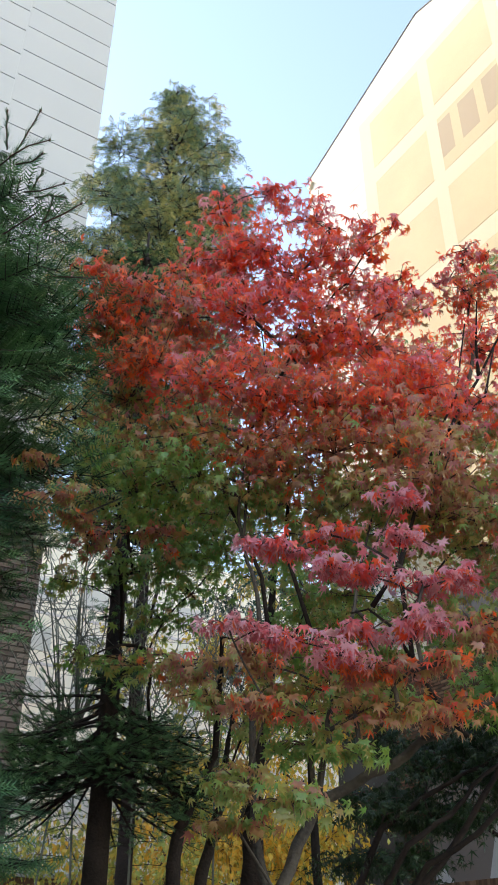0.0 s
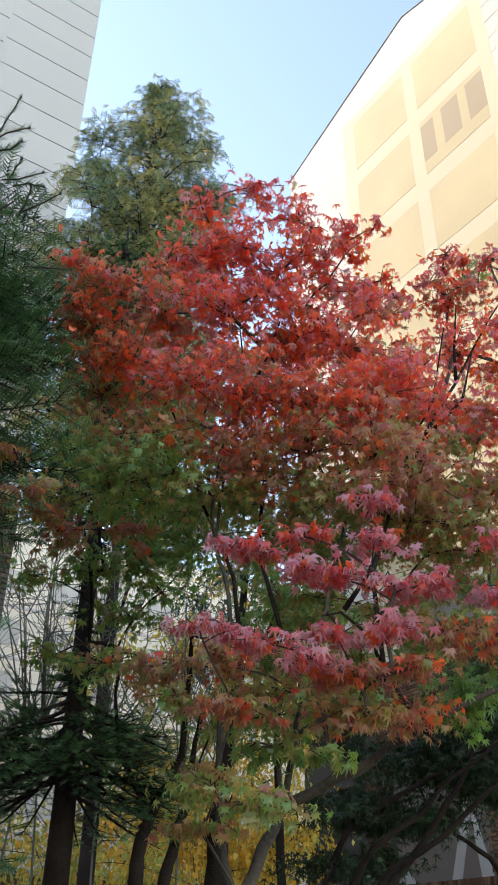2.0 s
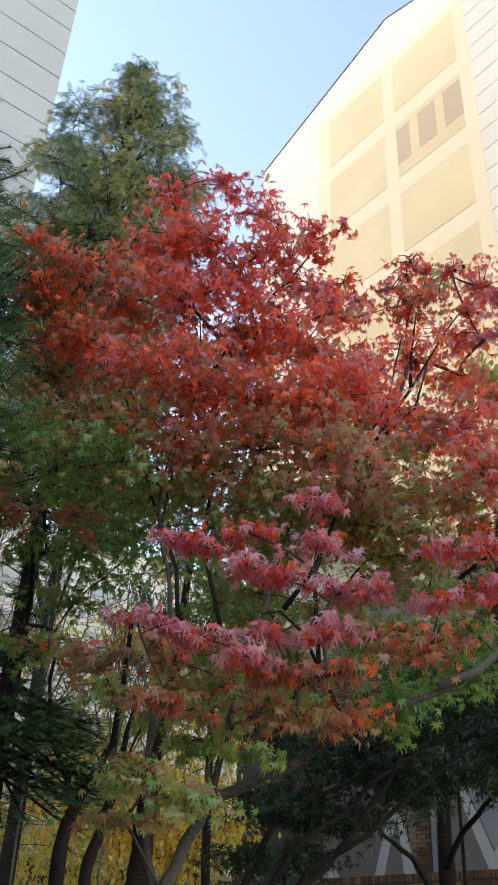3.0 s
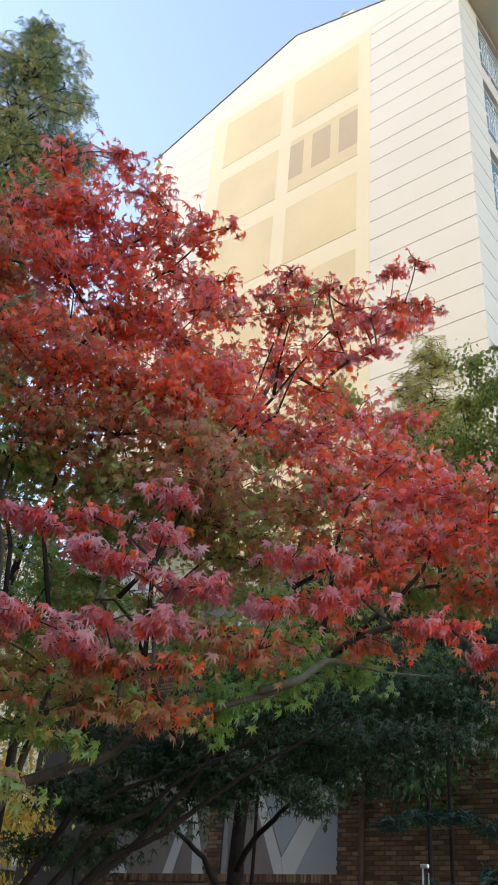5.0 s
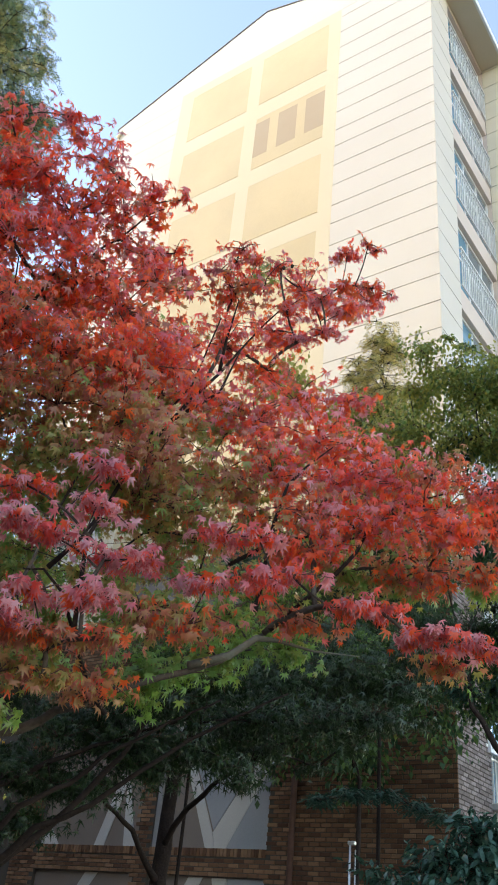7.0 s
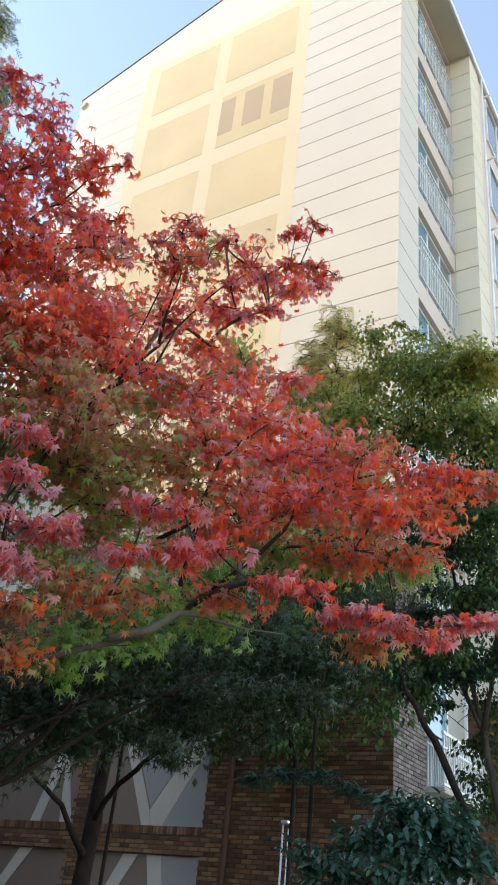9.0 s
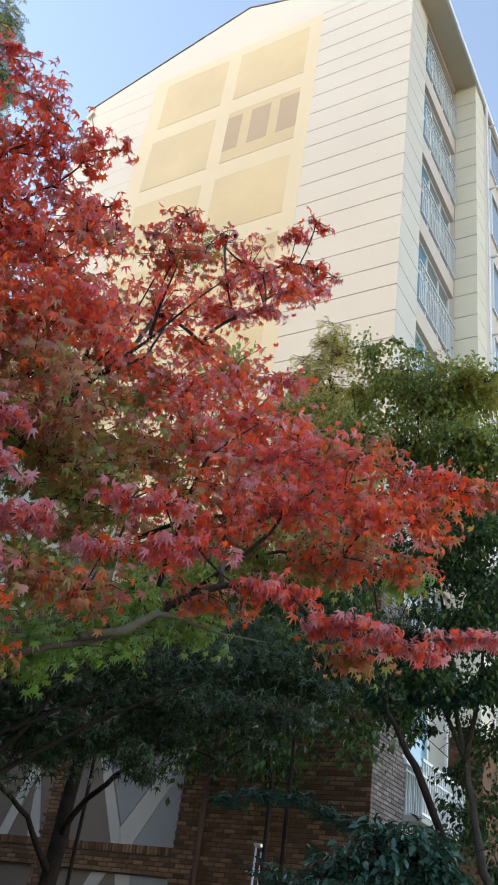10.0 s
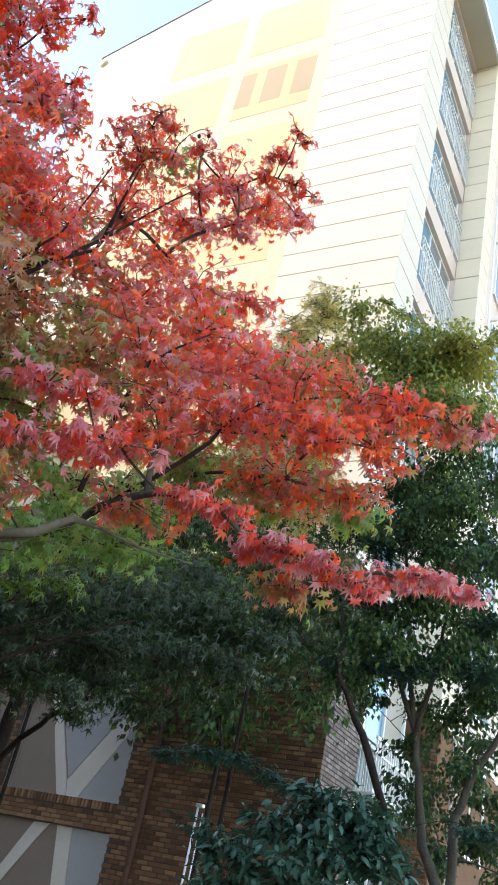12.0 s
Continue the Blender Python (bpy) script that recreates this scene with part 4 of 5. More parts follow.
# tones near 0 put light into the colour of the upper sprays
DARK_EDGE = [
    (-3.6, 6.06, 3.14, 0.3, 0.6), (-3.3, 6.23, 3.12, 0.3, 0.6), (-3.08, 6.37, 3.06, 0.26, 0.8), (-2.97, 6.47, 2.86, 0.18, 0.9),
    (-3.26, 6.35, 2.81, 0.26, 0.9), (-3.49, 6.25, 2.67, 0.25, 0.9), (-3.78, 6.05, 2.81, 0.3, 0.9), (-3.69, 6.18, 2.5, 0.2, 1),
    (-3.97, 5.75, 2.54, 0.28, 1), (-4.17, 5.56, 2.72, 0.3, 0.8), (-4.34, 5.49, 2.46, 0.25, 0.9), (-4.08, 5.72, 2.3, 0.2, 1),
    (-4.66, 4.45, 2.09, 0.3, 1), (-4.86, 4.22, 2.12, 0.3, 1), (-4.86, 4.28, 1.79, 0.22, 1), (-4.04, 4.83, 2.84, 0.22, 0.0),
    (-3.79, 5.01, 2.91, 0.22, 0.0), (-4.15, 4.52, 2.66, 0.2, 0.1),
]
SHEETS = [
    (-3.12, 7.87, 3.47, 0.22, 0.5), (-2.9, 8.05, 3.52, 0.24, 0.5), (-2.63, 8.25, 3.55, 0.26, 0.5), (-2.31, 8.32, 3.65, 0.26, 0.5),
    (-2.0, 8.41, 3.62, 0.26, 0.5), (-2.92, 8.13, 4.95, 0.3, 0.2), (-2.57, 8.32, 4.83, 0.3, 0.2), (-2.15, 8.41, 4.64, 0.3, 0.2),
    (-3.0, 8.13, 4.65, 0.25, 0.2), (-4.66, 8.55, 2.72, 0.26, 0.5), (-4.94, 8.39, 2.65, 0.22, 0.5), (-4.35, 8.72, 2.74, 0.24, 0.5),
    (-4.07, 8.77, 2.63, 0.22, 0.5), (-3.82, 8.9, 2.56, 0.2, 0.5), (-1.97, 8.71, 2.38, 0.26, 0.5), (-2.02, 8.46, 4.08, 0.28, 0.5),
]
RIGHT_TIPS = [
    (-3.36, 7.57, 7.3, 0.14, 0.59), (-3.09, 7.55, 7.31, 0.11, 0.53), (-2.88, 7.63, 7.15, 0.13, 0.45), (-2.62, 7.83, 7.04, 0.14, 0.53),
    (-2.41, 7.86, 6.92, 0.12, 0.59), (-2.12, 7.88, 6.85, 0.16, 0.68), (-2.25, 7.97, 6.69, 0.2, 0.59), (-3.31, 7.81, 6.9, 0.25, 0.59),
    (-2.89, 7.86, 6.88, 0.22, 0.38), (-1.93, 7.77, 6.88, 0.15, 0.59),
]
INNER4 = [
    (-4.41, 3.26, 3.84, 0.2, 0.7), (-4.36, 3.49, 3.1, 0.2, 0.85), (-4.0, 3.98, 3.22, 0.4, 0.8), (-3.76, 4.14, 3.37, 0.35, 0.75),
    (-4.11, 4.27, 3.04, 0.35, 0.9), (-3.74, 4.68, 3.49, 0.35, 0.8), (-2.37, 5.44, 3.74, 0.3, 0.6), (-2.63, 5.25, 3.86, 0.3, 0.7),
]
GREEN_BACK = [
    (-4.84, 3.66, 3.36, 0.35, 1.0), (-4.8, 3.46, 3.73, 0.3, 0.98), 
    (-4.62, 3.76, 3.64, 0.3, 1.0),
]
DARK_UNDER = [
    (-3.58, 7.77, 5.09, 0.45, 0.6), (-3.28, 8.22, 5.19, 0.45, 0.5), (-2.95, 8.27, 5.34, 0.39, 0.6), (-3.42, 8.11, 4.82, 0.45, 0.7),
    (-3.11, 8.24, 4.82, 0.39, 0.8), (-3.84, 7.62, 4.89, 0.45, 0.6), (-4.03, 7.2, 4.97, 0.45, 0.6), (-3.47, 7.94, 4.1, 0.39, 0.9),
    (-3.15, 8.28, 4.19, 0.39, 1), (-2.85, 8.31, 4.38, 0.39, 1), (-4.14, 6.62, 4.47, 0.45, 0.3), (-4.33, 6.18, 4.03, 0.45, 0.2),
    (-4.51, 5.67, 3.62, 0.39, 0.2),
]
RIGHT_FILL = [
    (-2.73, 9.2, 3.93, 0.29, 0), (-2.31, 9.37, 3.73, 0.29, 0), (-2.56, 10.34, 3.24, 0.26, 0), (-2.2, 10.51, 2.91, 0.29, 0),
    (-2.48, 10.5, 2.52, 0.25, 0), (-2.09, 10.43, 2.23, 0.29, 0), (-2.91, 10.28, 3.03, 0.2, 0), (-2.75, 10.6, 2.76, 0.25, 0),
    (-3.04, 9.02, 4.14, 0.25, 0.1), (-2.06, 10.22, 3.36, 0.25, 0), (-2.41, 9.13, 4.38, 0.33, 0), (-2.08, 8.98, 4.93, 0.33, 0.1),
    (-2.71, 10.26, 2.3, 0.2, 0), (-3.18, 8.86, 3.79, 0.18, 0.1),
]
INNER5 = [
    (-3.56, 3.97, 3.42, 0.25, 0.6), (-3.31, 4.22, 3.45, 0.25, 0.6), (-3.14, 4.56, 3.61, 0.25, 0.65), (-2.8, 4.79, 3.64, 0.25, 0.65),
    (-2.53, 4.94, 3.68, 0.22, 0.65), (-2.34, 5.25, 3.77, 0.2, 0.6), (-3.44, 4.21, 3.26, 0.25, 0.8), (-3.17, 4.44, 3.3, 0.25, 0.8),
    (-2.96, 4.83, 3.4, 0.22, 0.8),
]
# arm tips, also toned with the painted sheen
ARM = [
    (-1.34, 4.12, 2.59, 0.14, 0.1), (-1.21, 4.16, 2.61, 0.13, 0.08), (-1.1, 4.2, 2.59, 0.12, 0.1), (-1.03, 4.22, 2.58, 0.09, 0.1),
    (-1.19, 4.14, 3.3, 0.12, 0.14), (-1.1, 4.16, 3.31, 0.1, 0.12), (-1.02, 4.16, 3.35, 0.08, 0.1),
]

BEHIND = [
    (-3.73, 2.63, 3.5, 0.24, 0.8), (-3.55, 2.8, 3.37, 0.22, 0.72), (-3.53, 3.06, 3.31, 0.24, 0.85), (-3.23, 3.05, 3.31, 0.22, 0.75),
    (-3.82, 3.13, 2.92, 0.22, 0.95), (-4.11, 2.93, 2.56, 0.22, 0.8), (-3.96, 3.05, 2.37, 0.2, 0.9), (-3.77, 3.22, 2.52, 0.22, 0.85),
    (-3.26, 3.27, 3.19, 0.22, 0.8), (-3.49, 3.13, 2.37, 0.2, 0.95), (-4.0, 2.42, 3.48, 0.24, 0.85),
]
GREEN_DEEP = [
    (-4.73, 2.64, 3.29, 0.26, 1.0),
    (-4.72, 2.42, 3.55, 0.3, 1.0), (-4.22, 2.23, 3.72, 0.3, 0.97), (-4.24, 2.0, 3.85, 0.28, 0.87),
]
YEW_BACK = [
    (-6.43, 4.37, 4.41, 0.4, 0.5), (-6.52, 4.88, 4.32, 0.45, 0.5), (-6.61, 5.36, 4.21, 0.45, 0.5), (-6.62, 4.8, 3.93, 0.4, 0.5),
    (-6.46, 4.26, 3.95, 0.35, 0.5), (-6.52, 5.47, 4.75, 0.4, 0.6), (-6.73, 4.13, 3.48, 0.35, 0.5), (-6.62, 5.26, 3.74, 0.4, 0.5),
    (-6.49, 5.71, 4.42, 0.4, 0.5), (-7.4, 4.38, 4.51, 0.4, 0.6), (-6.79, 5.26, 5.05, 0.4, 0.6), (-7.13, 4.63, 5.23, 0.4, 0.6), (-6.58, 5.71, 5.28, 0.4, 0.6),
]
CROWN = [
    (-2.97, 1.87, 4.34, 0.2, 0.12), (-2.72, 1.89, 4.24, 0.18, 0.24), (-3.01, 2.03, 4.16, 0.22, 0.24), (-2.78, 2.11, 4.12, 0.2, 0.18),
    (-2.65, 2.19, 4.3, 0.16, 0.3), (-2.55, 2.19, 4.40, 0.12, 0.3), (-2.84, 2.35, 4.15, 0.2, 0.4),
    (-2.68, 2.41, 4.25, 0.16, 0.34), (-2.47, 2.33, 4.24, 0.12, 0.16), (-2.34, 2.41, 4.35, 0.09, 0.24),
    (-2.6, 2.54, 4.2, 0.15, 0.3), (-2.51, 2.59, 4.23, 0.12, 0.3), (-2.42, 2.58, 4.05, 0.1, 0.18), (-2.54, 2.53, 4.02, 0.14, 0.16),
    (-2.7, 2.4, 3.95, 0.2, 0.18), (-2.49, 2.59, 3.97, 0.14, 0.4), (-2.91, 2.3, 3.9, 0.2, 0.4), (-2.61, 1.87, 4.54, 0.09, 0.18),
]
CROWN_RIGHT = [
    (-2.59, 3.18, 4.69, 0.08, 0.2), (-2.44, 3.2, 4.63, 0.1, 0.24), (-2.5, 3.21, 4.5, 0.13, 0.24), (-2.43, 3.49, 4.5, 0.16, 0.24),
    (-2.24, 3.55, 4.54, 0.13, 0.14), (-2.09, 3.55, 4.58, 0.12, 0.2), (-1.97, 3.66, 4.59, 0.11, 0.24), (-1.91, 3.76, 4.6, 0.08, 0.24),
    (-2.08, 3.63, 4.44, 0.11, 0.24), (-2.25, 3.64, 4.37, 0.13, 0.14), (-2.45, 3.66, 4.38, 0.14, 0.14), (-1.88, 3.45, 4.72, 0.08, 0.24), (-1.86, 3.52, 4.72, 0.06, 0.2),
]
# boughs of the red maple that stand clear of its leaves
BOUGHS = [
    [(-3.17, 2.2, 2.49), (-3.19, 2.18, 2.75), (-3.21, 2.1, 2.94), (-3.23, 2.02, 3.1), (-3.21, 1.93, 3.31), (-3.19, 1.81, 3.52), (-3.16, 1.74, 3.7)],
    [(-3.10, 2.38, 2.5), (-3.13, 2.27, 2.89), (-3.11, 2.28, 3.12), (-3.12, 2.24, 3.36), (-3.07, 2.17, 3.67), (-3.01, 2.1, 3.79), (-2.96, 2.04, 3.97)],
    [(-3.07, 2.17, 3.67), (-2.94, 2.18, 3.81), (-2.8, 2.17, 3.96)],
    [(-2.66, 2.56, 2.2), (-2.64, 2.51, 2.66), (-2.59, 2.63, 3.04), (-2.55, 2.74, 3.35), (-2.46, 2.81, 3.55), (-2.36, 2.84, 3.94)],
    [(-2.57, 2.75, 3.31), (-2.42, 2.97, 3.59), (-2.37, 3.04, 3.89)],
    [(-2.51, 2.65, 1.98), (-2.52, 2.55, 2.05), (-2.51, 2.43, 2.2), (-2.49, 2.31, 2.33), (-2.49, 2.2, 2.38), (-2.54, 2.15, 2.37)],
    [(-2.48, 2.21, 2.39), (-2.42, 2.28, 2.52), (-2.36, 2.32, 2.67)],
    [(-2.59, 2.72, 3.2), (-2.63, 3.01, 3.64), (-2.59, 3.15, 3.87), (-2.57, 3.27, 4.09), (-2.51, 3.4, 4.35), (-2.45, 3.53, 4.58)],
    [(-2.59, 3.15, 3.87), (-2.56, 3.14, 4.08), (-2.49, 3.12, 4.31)],
    [(-2.2, 3.12, 2.5), (-2.16, 3.15, 2.92), (-2.13, 3.19, 3.12), (-2.08, 3.27, 3.25), (-2.0, 3.36, 3.38)],
    [(-2.14, 3.15, 2.42), (-1.87, 3.21, 2.65), (-1.8, 3.26, 2.76), (-1.76, 3.29, 2.87), (-1.66, 3.34, 2.98), (-1.44, 3.45, 3.06)],
    [(-2.49, 3.28, 2.82), (-2.37, 3.43, 2.97), (-2.07, 3.69, 3.11), (-1.71, 3.95, 3.21), (-1.42, 4.13, 3.32)],
]
SEED_TWIG = [(-2.37, 3.17, 4.36), (-2.33, 3.14, 4.42), (-2.27, 3.13, 4.46), (-2.22, 3.14, 4.49), (-2.18, 3.16, 4.49)]
SEEDS = [(-2.23, 3.15, 4.47), (-2.19, 3.17, 4.48)]
PALE_BOUGH = [(-2.33, 2.88, 2.21), (-2.23, 3.01, 2.28), (-2.16, 3.09, 2.37), (-2.11, 3.18, 2.38), (-2.04, 3.35, 2.38), (-1.92, 3.53, 2.4)]

# ---- the red maple ----
S_ = 0.0345
maple = broadleaf("maple_tree", "red autumn maple with green lower leaves in the garden", "maple tree",
    [[(-3.34, 2.22, 0), (-3.25, 2.28, 1.48), (-3.13, 2.39, 1.81), (-2.85, 2.55, 1.92), (-2.57, 2.66, 2.05), (-2.28, 3.01, 2.26), (-2.18, 3.17, 2.42)],
     [(-3.13, 2.39, 1.78), (-3.08, 2.44, 2.12), (-2.95, 2.5, 2.6), (-2.85, 2.6, 3.1)],
     [(-3.26, 2.27, 1.4), (-3.3, 2.2, 1.75), (-3.25, 2.16, 2.2), (-3.14, 2.14, 2.55), (-3.15, 2.05, 2.9), (-3.1, 2.1, 3.5)]],
    0.044, INNER + INNER2 + INNER3 + INNER4 + INNER5 + BEHIND + CROWN + CROWN_RIGHT + TOP + LEFT + MIDDLE + FRONT + LOW + RIGHT_UP + RIGHT + SKIRT + SKIRT2 + ARM + DULL, 3, STAR_SLIM, M_MAPLE, M_BARK_MAPLE, S_, 2900, squash=0.34, tip_r=0.0026, girths=(.030, .016, .019),
    single=300, single_mat=M_MAPLE_ONE, single_from=FRONT[8:13] + SKIRT[:6], droop=(1.05, 0.4))
for bough in BOUGHS:
    part("limb", Shape().tube(bough, [.011 * (1 - .72 * k / (len(bough) - 1)) for k in range(len(bough))], 7), M_BARK, maple, smooth=True)
part("limb", Shape().tube(PALE_BOUGH, [.017, .016, .014, .008, .005, .002], 8), M_BARK_PALE, maple, "pale grey-green limb", smooth=True)
part("twig", Shape().tube(SEED_TWIG, [.004, .003, .0025, .002, .0015], 5), M_TWIG, maple, "bare curling twig", smooth=True)
for p in SEEDS:
    seed = Shape()
    seed.tube([Vector(p) + Vector((0, 0, d)) for d in (.004, -.004, -.014, -.024, -.028)], [.001, .007, .010, .006, .001], 7)
    part("seed", seed, M_BARK, maple, "dark hanging seed", smooth=True)
green_maple = broadleaf("maple_tree", "slender green maple turning yellow behind the red one", "maple tree",
    [[(-4.98, 2.72, 0), (-4.97, 2.72, 1.75), (-4.99, 2.77, 1.95), (-4.95, 2.83, 2.12), (-4.91, 2.94, 2.36), (-4.6, 2.8, 3.0)],
     [(-4.97, 2.76, 1.95), (-5.0, 2.72, 2.13), (-5.08, 2.58, 2.4), (-4.8, 2.4, 2.9)],
     [(-5.15, 2.98, 0), (-5.12, 2.98, 1.68), (-5.07, 3.02, 1.9), (-5.02, 3.06, 2.1), (-5.0, 3.08, 2.38), (-4.96, 3.12, 2.76)],
     [(-5.06, 3.0, 1.9), (-4.93, 3.08, 1.97), (-4.83, 3.14, 2.05)],
     [(-5.28, 3.42, 0), (-5.26, 3.43, 1.7), (-5.22, 3.42, 2.24), (-5.18, 3.45, 2.62), (-5.12, 3.49, 3.0), (-5.05, 3.5, 3.8)]],
    0.036, GREEN_MAPLE + GREEN_FILL + GREEN_BACK + GREEN_DEEP, 4, STAR_SLIM, M_MAPLE, M_BARK, 0.044, 1500, squash=0.35, tip_r=0.0035, girths=(.05, .026, .045, .018, .085))
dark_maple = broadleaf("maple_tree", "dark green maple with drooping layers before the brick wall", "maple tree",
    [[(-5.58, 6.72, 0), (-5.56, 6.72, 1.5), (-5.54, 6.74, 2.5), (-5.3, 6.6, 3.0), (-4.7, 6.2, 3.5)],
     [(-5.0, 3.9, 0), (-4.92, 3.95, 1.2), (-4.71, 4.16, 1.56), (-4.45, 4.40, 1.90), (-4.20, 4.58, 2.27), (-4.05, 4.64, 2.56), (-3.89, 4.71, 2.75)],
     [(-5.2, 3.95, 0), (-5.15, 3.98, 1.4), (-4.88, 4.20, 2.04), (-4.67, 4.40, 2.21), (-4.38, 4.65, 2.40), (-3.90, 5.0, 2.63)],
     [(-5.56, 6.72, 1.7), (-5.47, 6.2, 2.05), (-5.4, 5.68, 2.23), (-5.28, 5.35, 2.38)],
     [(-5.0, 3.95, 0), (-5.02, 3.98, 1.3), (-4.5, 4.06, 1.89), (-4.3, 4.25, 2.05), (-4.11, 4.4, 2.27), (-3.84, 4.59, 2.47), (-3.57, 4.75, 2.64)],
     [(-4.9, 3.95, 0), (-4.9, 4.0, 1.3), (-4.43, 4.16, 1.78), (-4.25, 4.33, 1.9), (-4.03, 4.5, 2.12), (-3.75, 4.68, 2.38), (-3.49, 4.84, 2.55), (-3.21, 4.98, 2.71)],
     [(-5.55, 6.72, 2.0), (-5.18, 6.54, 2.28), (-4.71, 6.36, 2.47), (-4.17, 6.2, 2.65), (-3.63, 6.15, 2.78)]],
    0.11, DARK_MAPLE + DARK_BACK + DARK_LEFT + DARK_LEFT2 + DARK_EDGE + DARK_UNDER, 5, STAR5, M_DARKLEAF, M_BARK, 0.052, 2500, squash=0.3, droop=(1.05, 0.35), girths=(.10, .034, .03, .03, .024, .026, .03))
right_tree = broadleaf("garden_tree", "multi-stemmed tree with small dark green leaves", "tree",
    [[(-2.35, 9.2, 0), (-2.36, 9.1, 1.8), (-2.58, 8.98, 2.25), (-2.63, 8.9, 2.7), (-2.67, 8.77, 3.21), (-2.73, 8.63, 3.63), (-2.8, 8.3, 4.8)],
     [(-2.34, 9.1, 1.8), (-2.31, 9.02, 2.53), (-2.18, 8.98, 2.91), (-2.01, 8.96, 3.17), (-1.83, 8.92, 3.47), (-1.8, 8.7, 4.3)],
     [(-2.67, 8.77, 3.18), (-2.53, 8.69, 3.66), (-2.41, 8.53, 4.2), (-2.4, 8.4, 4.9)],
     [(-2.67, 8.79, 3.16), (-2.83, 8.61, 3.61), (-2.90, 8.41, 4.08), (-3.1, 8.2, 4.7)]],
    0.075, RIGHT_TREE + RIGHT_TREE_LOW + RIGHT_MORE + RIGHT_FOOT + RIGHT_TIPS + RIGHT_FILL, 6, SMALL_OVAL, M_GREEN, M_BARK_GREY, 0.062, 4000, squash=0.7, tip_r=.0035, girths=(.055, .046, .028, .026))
yew = broadleaf("yew_tree", "leaning dark blue-green yew with flat layered boughs", "conifer",
    [[(-2.1, 8.4, 0), (-2.25, 8.3, 1.63), (-2.59, 8.14, 2.19), (-2.85, 7.92, 2.90), (-3.04, 7.73, 3.30), (-3.1, 7.7, 3.9)]],
    0.055, SHEETS, 16, YEW_TWIG, M_YEW, M_BARK, 0.085, 5200, squash=0.16, tip_r=.0035, droop=(.25, .3))
back_yew = broadleaf("yew_tree", "grey-green evergreen tree standing behind the maples", "conifer",
    [[(-6.7, 5.1, 0), (-6.7, 5.0, 2.0), (-6.75, 4.95, 4.0), (-6.8, 5.0, 5.0)]],
    0.05, YEW_BACK, 26, YEW_TWIG, M_YEW, M_BARK, 0.10, 900, squash=0.6, tip_r=.004, droop=(.6, .4))
hanging = broadleaf("garden_tree", "slim tree with hanging pale green leaves behind the maple", "tree",
    [[(-5.5, 6.9, 0), (-5.4, 6.8, 3.0), (-4.5, 6.4, 6.0)]], 0.022, HANGING, 7, OVAL, M_GREEN, M_BARK, 0.08, 1600, squash=1.0, droop=(1.1, 0.3))
bush = broadleaf("shrub", "glossy dark green broad-leaved shrub by the brick corner", "shrub",
    [[(-2.9, 7.3, 0), (-2.9, 7.3, 0.8), (-2.85, 7.35, 1.5)], [(-3.0, 7.25, 0), (-3.1, 7.25, 0.9), (-3.2, 7.25, 1.4)]],
    0.03, BUSH, 8, LONG_OVAL, M_BUSH, M_BARK, 0.10, 3900, squash=0.9, droop=(.15, .5))
yellow = broadleaf("garden_tree", "yellow autumn tree far behind, sunlight put into its leaf colour", "tree",
    [[(-11.2, 7.2, 0), (-11.2, 7.2, 1.5), (-11.3, 7.3, 3.0)], [(-10.9, 6.9, 0), (-10.9, 6.8, 2.0)]],
    0.09, YELLOW, 9, SMALL_OVAL, M_YELLOW, M_BARK, 0.10, 1050, squash=0.9)


# ---- conifers ----
def needle_comb():
    """A short length of twig's needles: set forward all round, longest at the sides."""
    vs, fs = [], []
    for j in range(4):
        y = j / 4
        for q, (x, z) in enumerate(((-.52, .05), (.52, .05), (-.26, .36), (.26, -.30))):
            k = len(vs)
            vs += [(0, y, 0), (0, y + .12, .01), (x, y + .36 + .04 * q, z)]
            fs.append((k, k + 1, k + 2))
    return vs, fs


def sprig(parent, pts, length=.042):
    """A bare-looking outer shoot: a dark stem set with single needles, and a bud at its tip."""
    pts = [Vector(p) for p in pts]
    s = Shape().tube(pts, [.0035, .003, .0025], 6)
    s.box(pts[-1] - Vector((.004, .004, .004)), pts[-1] + Vector((.004, .004, .008)), 0, .0015)
    part("twig", s, M_TWIG, parent, smooth=True)
    leaf = Shape()
    n = 22
    for k in range(n):
        f = k / (n - 1)
        p = pts[0].lerp(pts[1], f * 2) if f < .5 else pts[1].lerp(pts[2], f * 2 - 1)
        d = (pts[2] - pts[0]).normalized()
        u = d.cross(Vector((0.55, 0.83, 0))).normalized()
        w = d.cross(u)
        for a in (0.3, 1.5, 3.4, 4.7):
            a += .5 * math.sin(7.0 * k + a)
            out = (d * .75 + u * math.cos(a) + w * math.sin(a)).normalized()
            side = out.cross(d).normalized() * .0024
            leaf.add([p - side, p + side, p + out * length * (1.05 - .35 * f)], [(0, 1, 2)])
    me = leaf.mesh("needles", [M_NEEDLE])
    me.attributes.new("tone", 'FLOAT', 'POINT').data.foreach_set("value", [.35] * len(me.vertices))
    part("needle", me, None, parent)


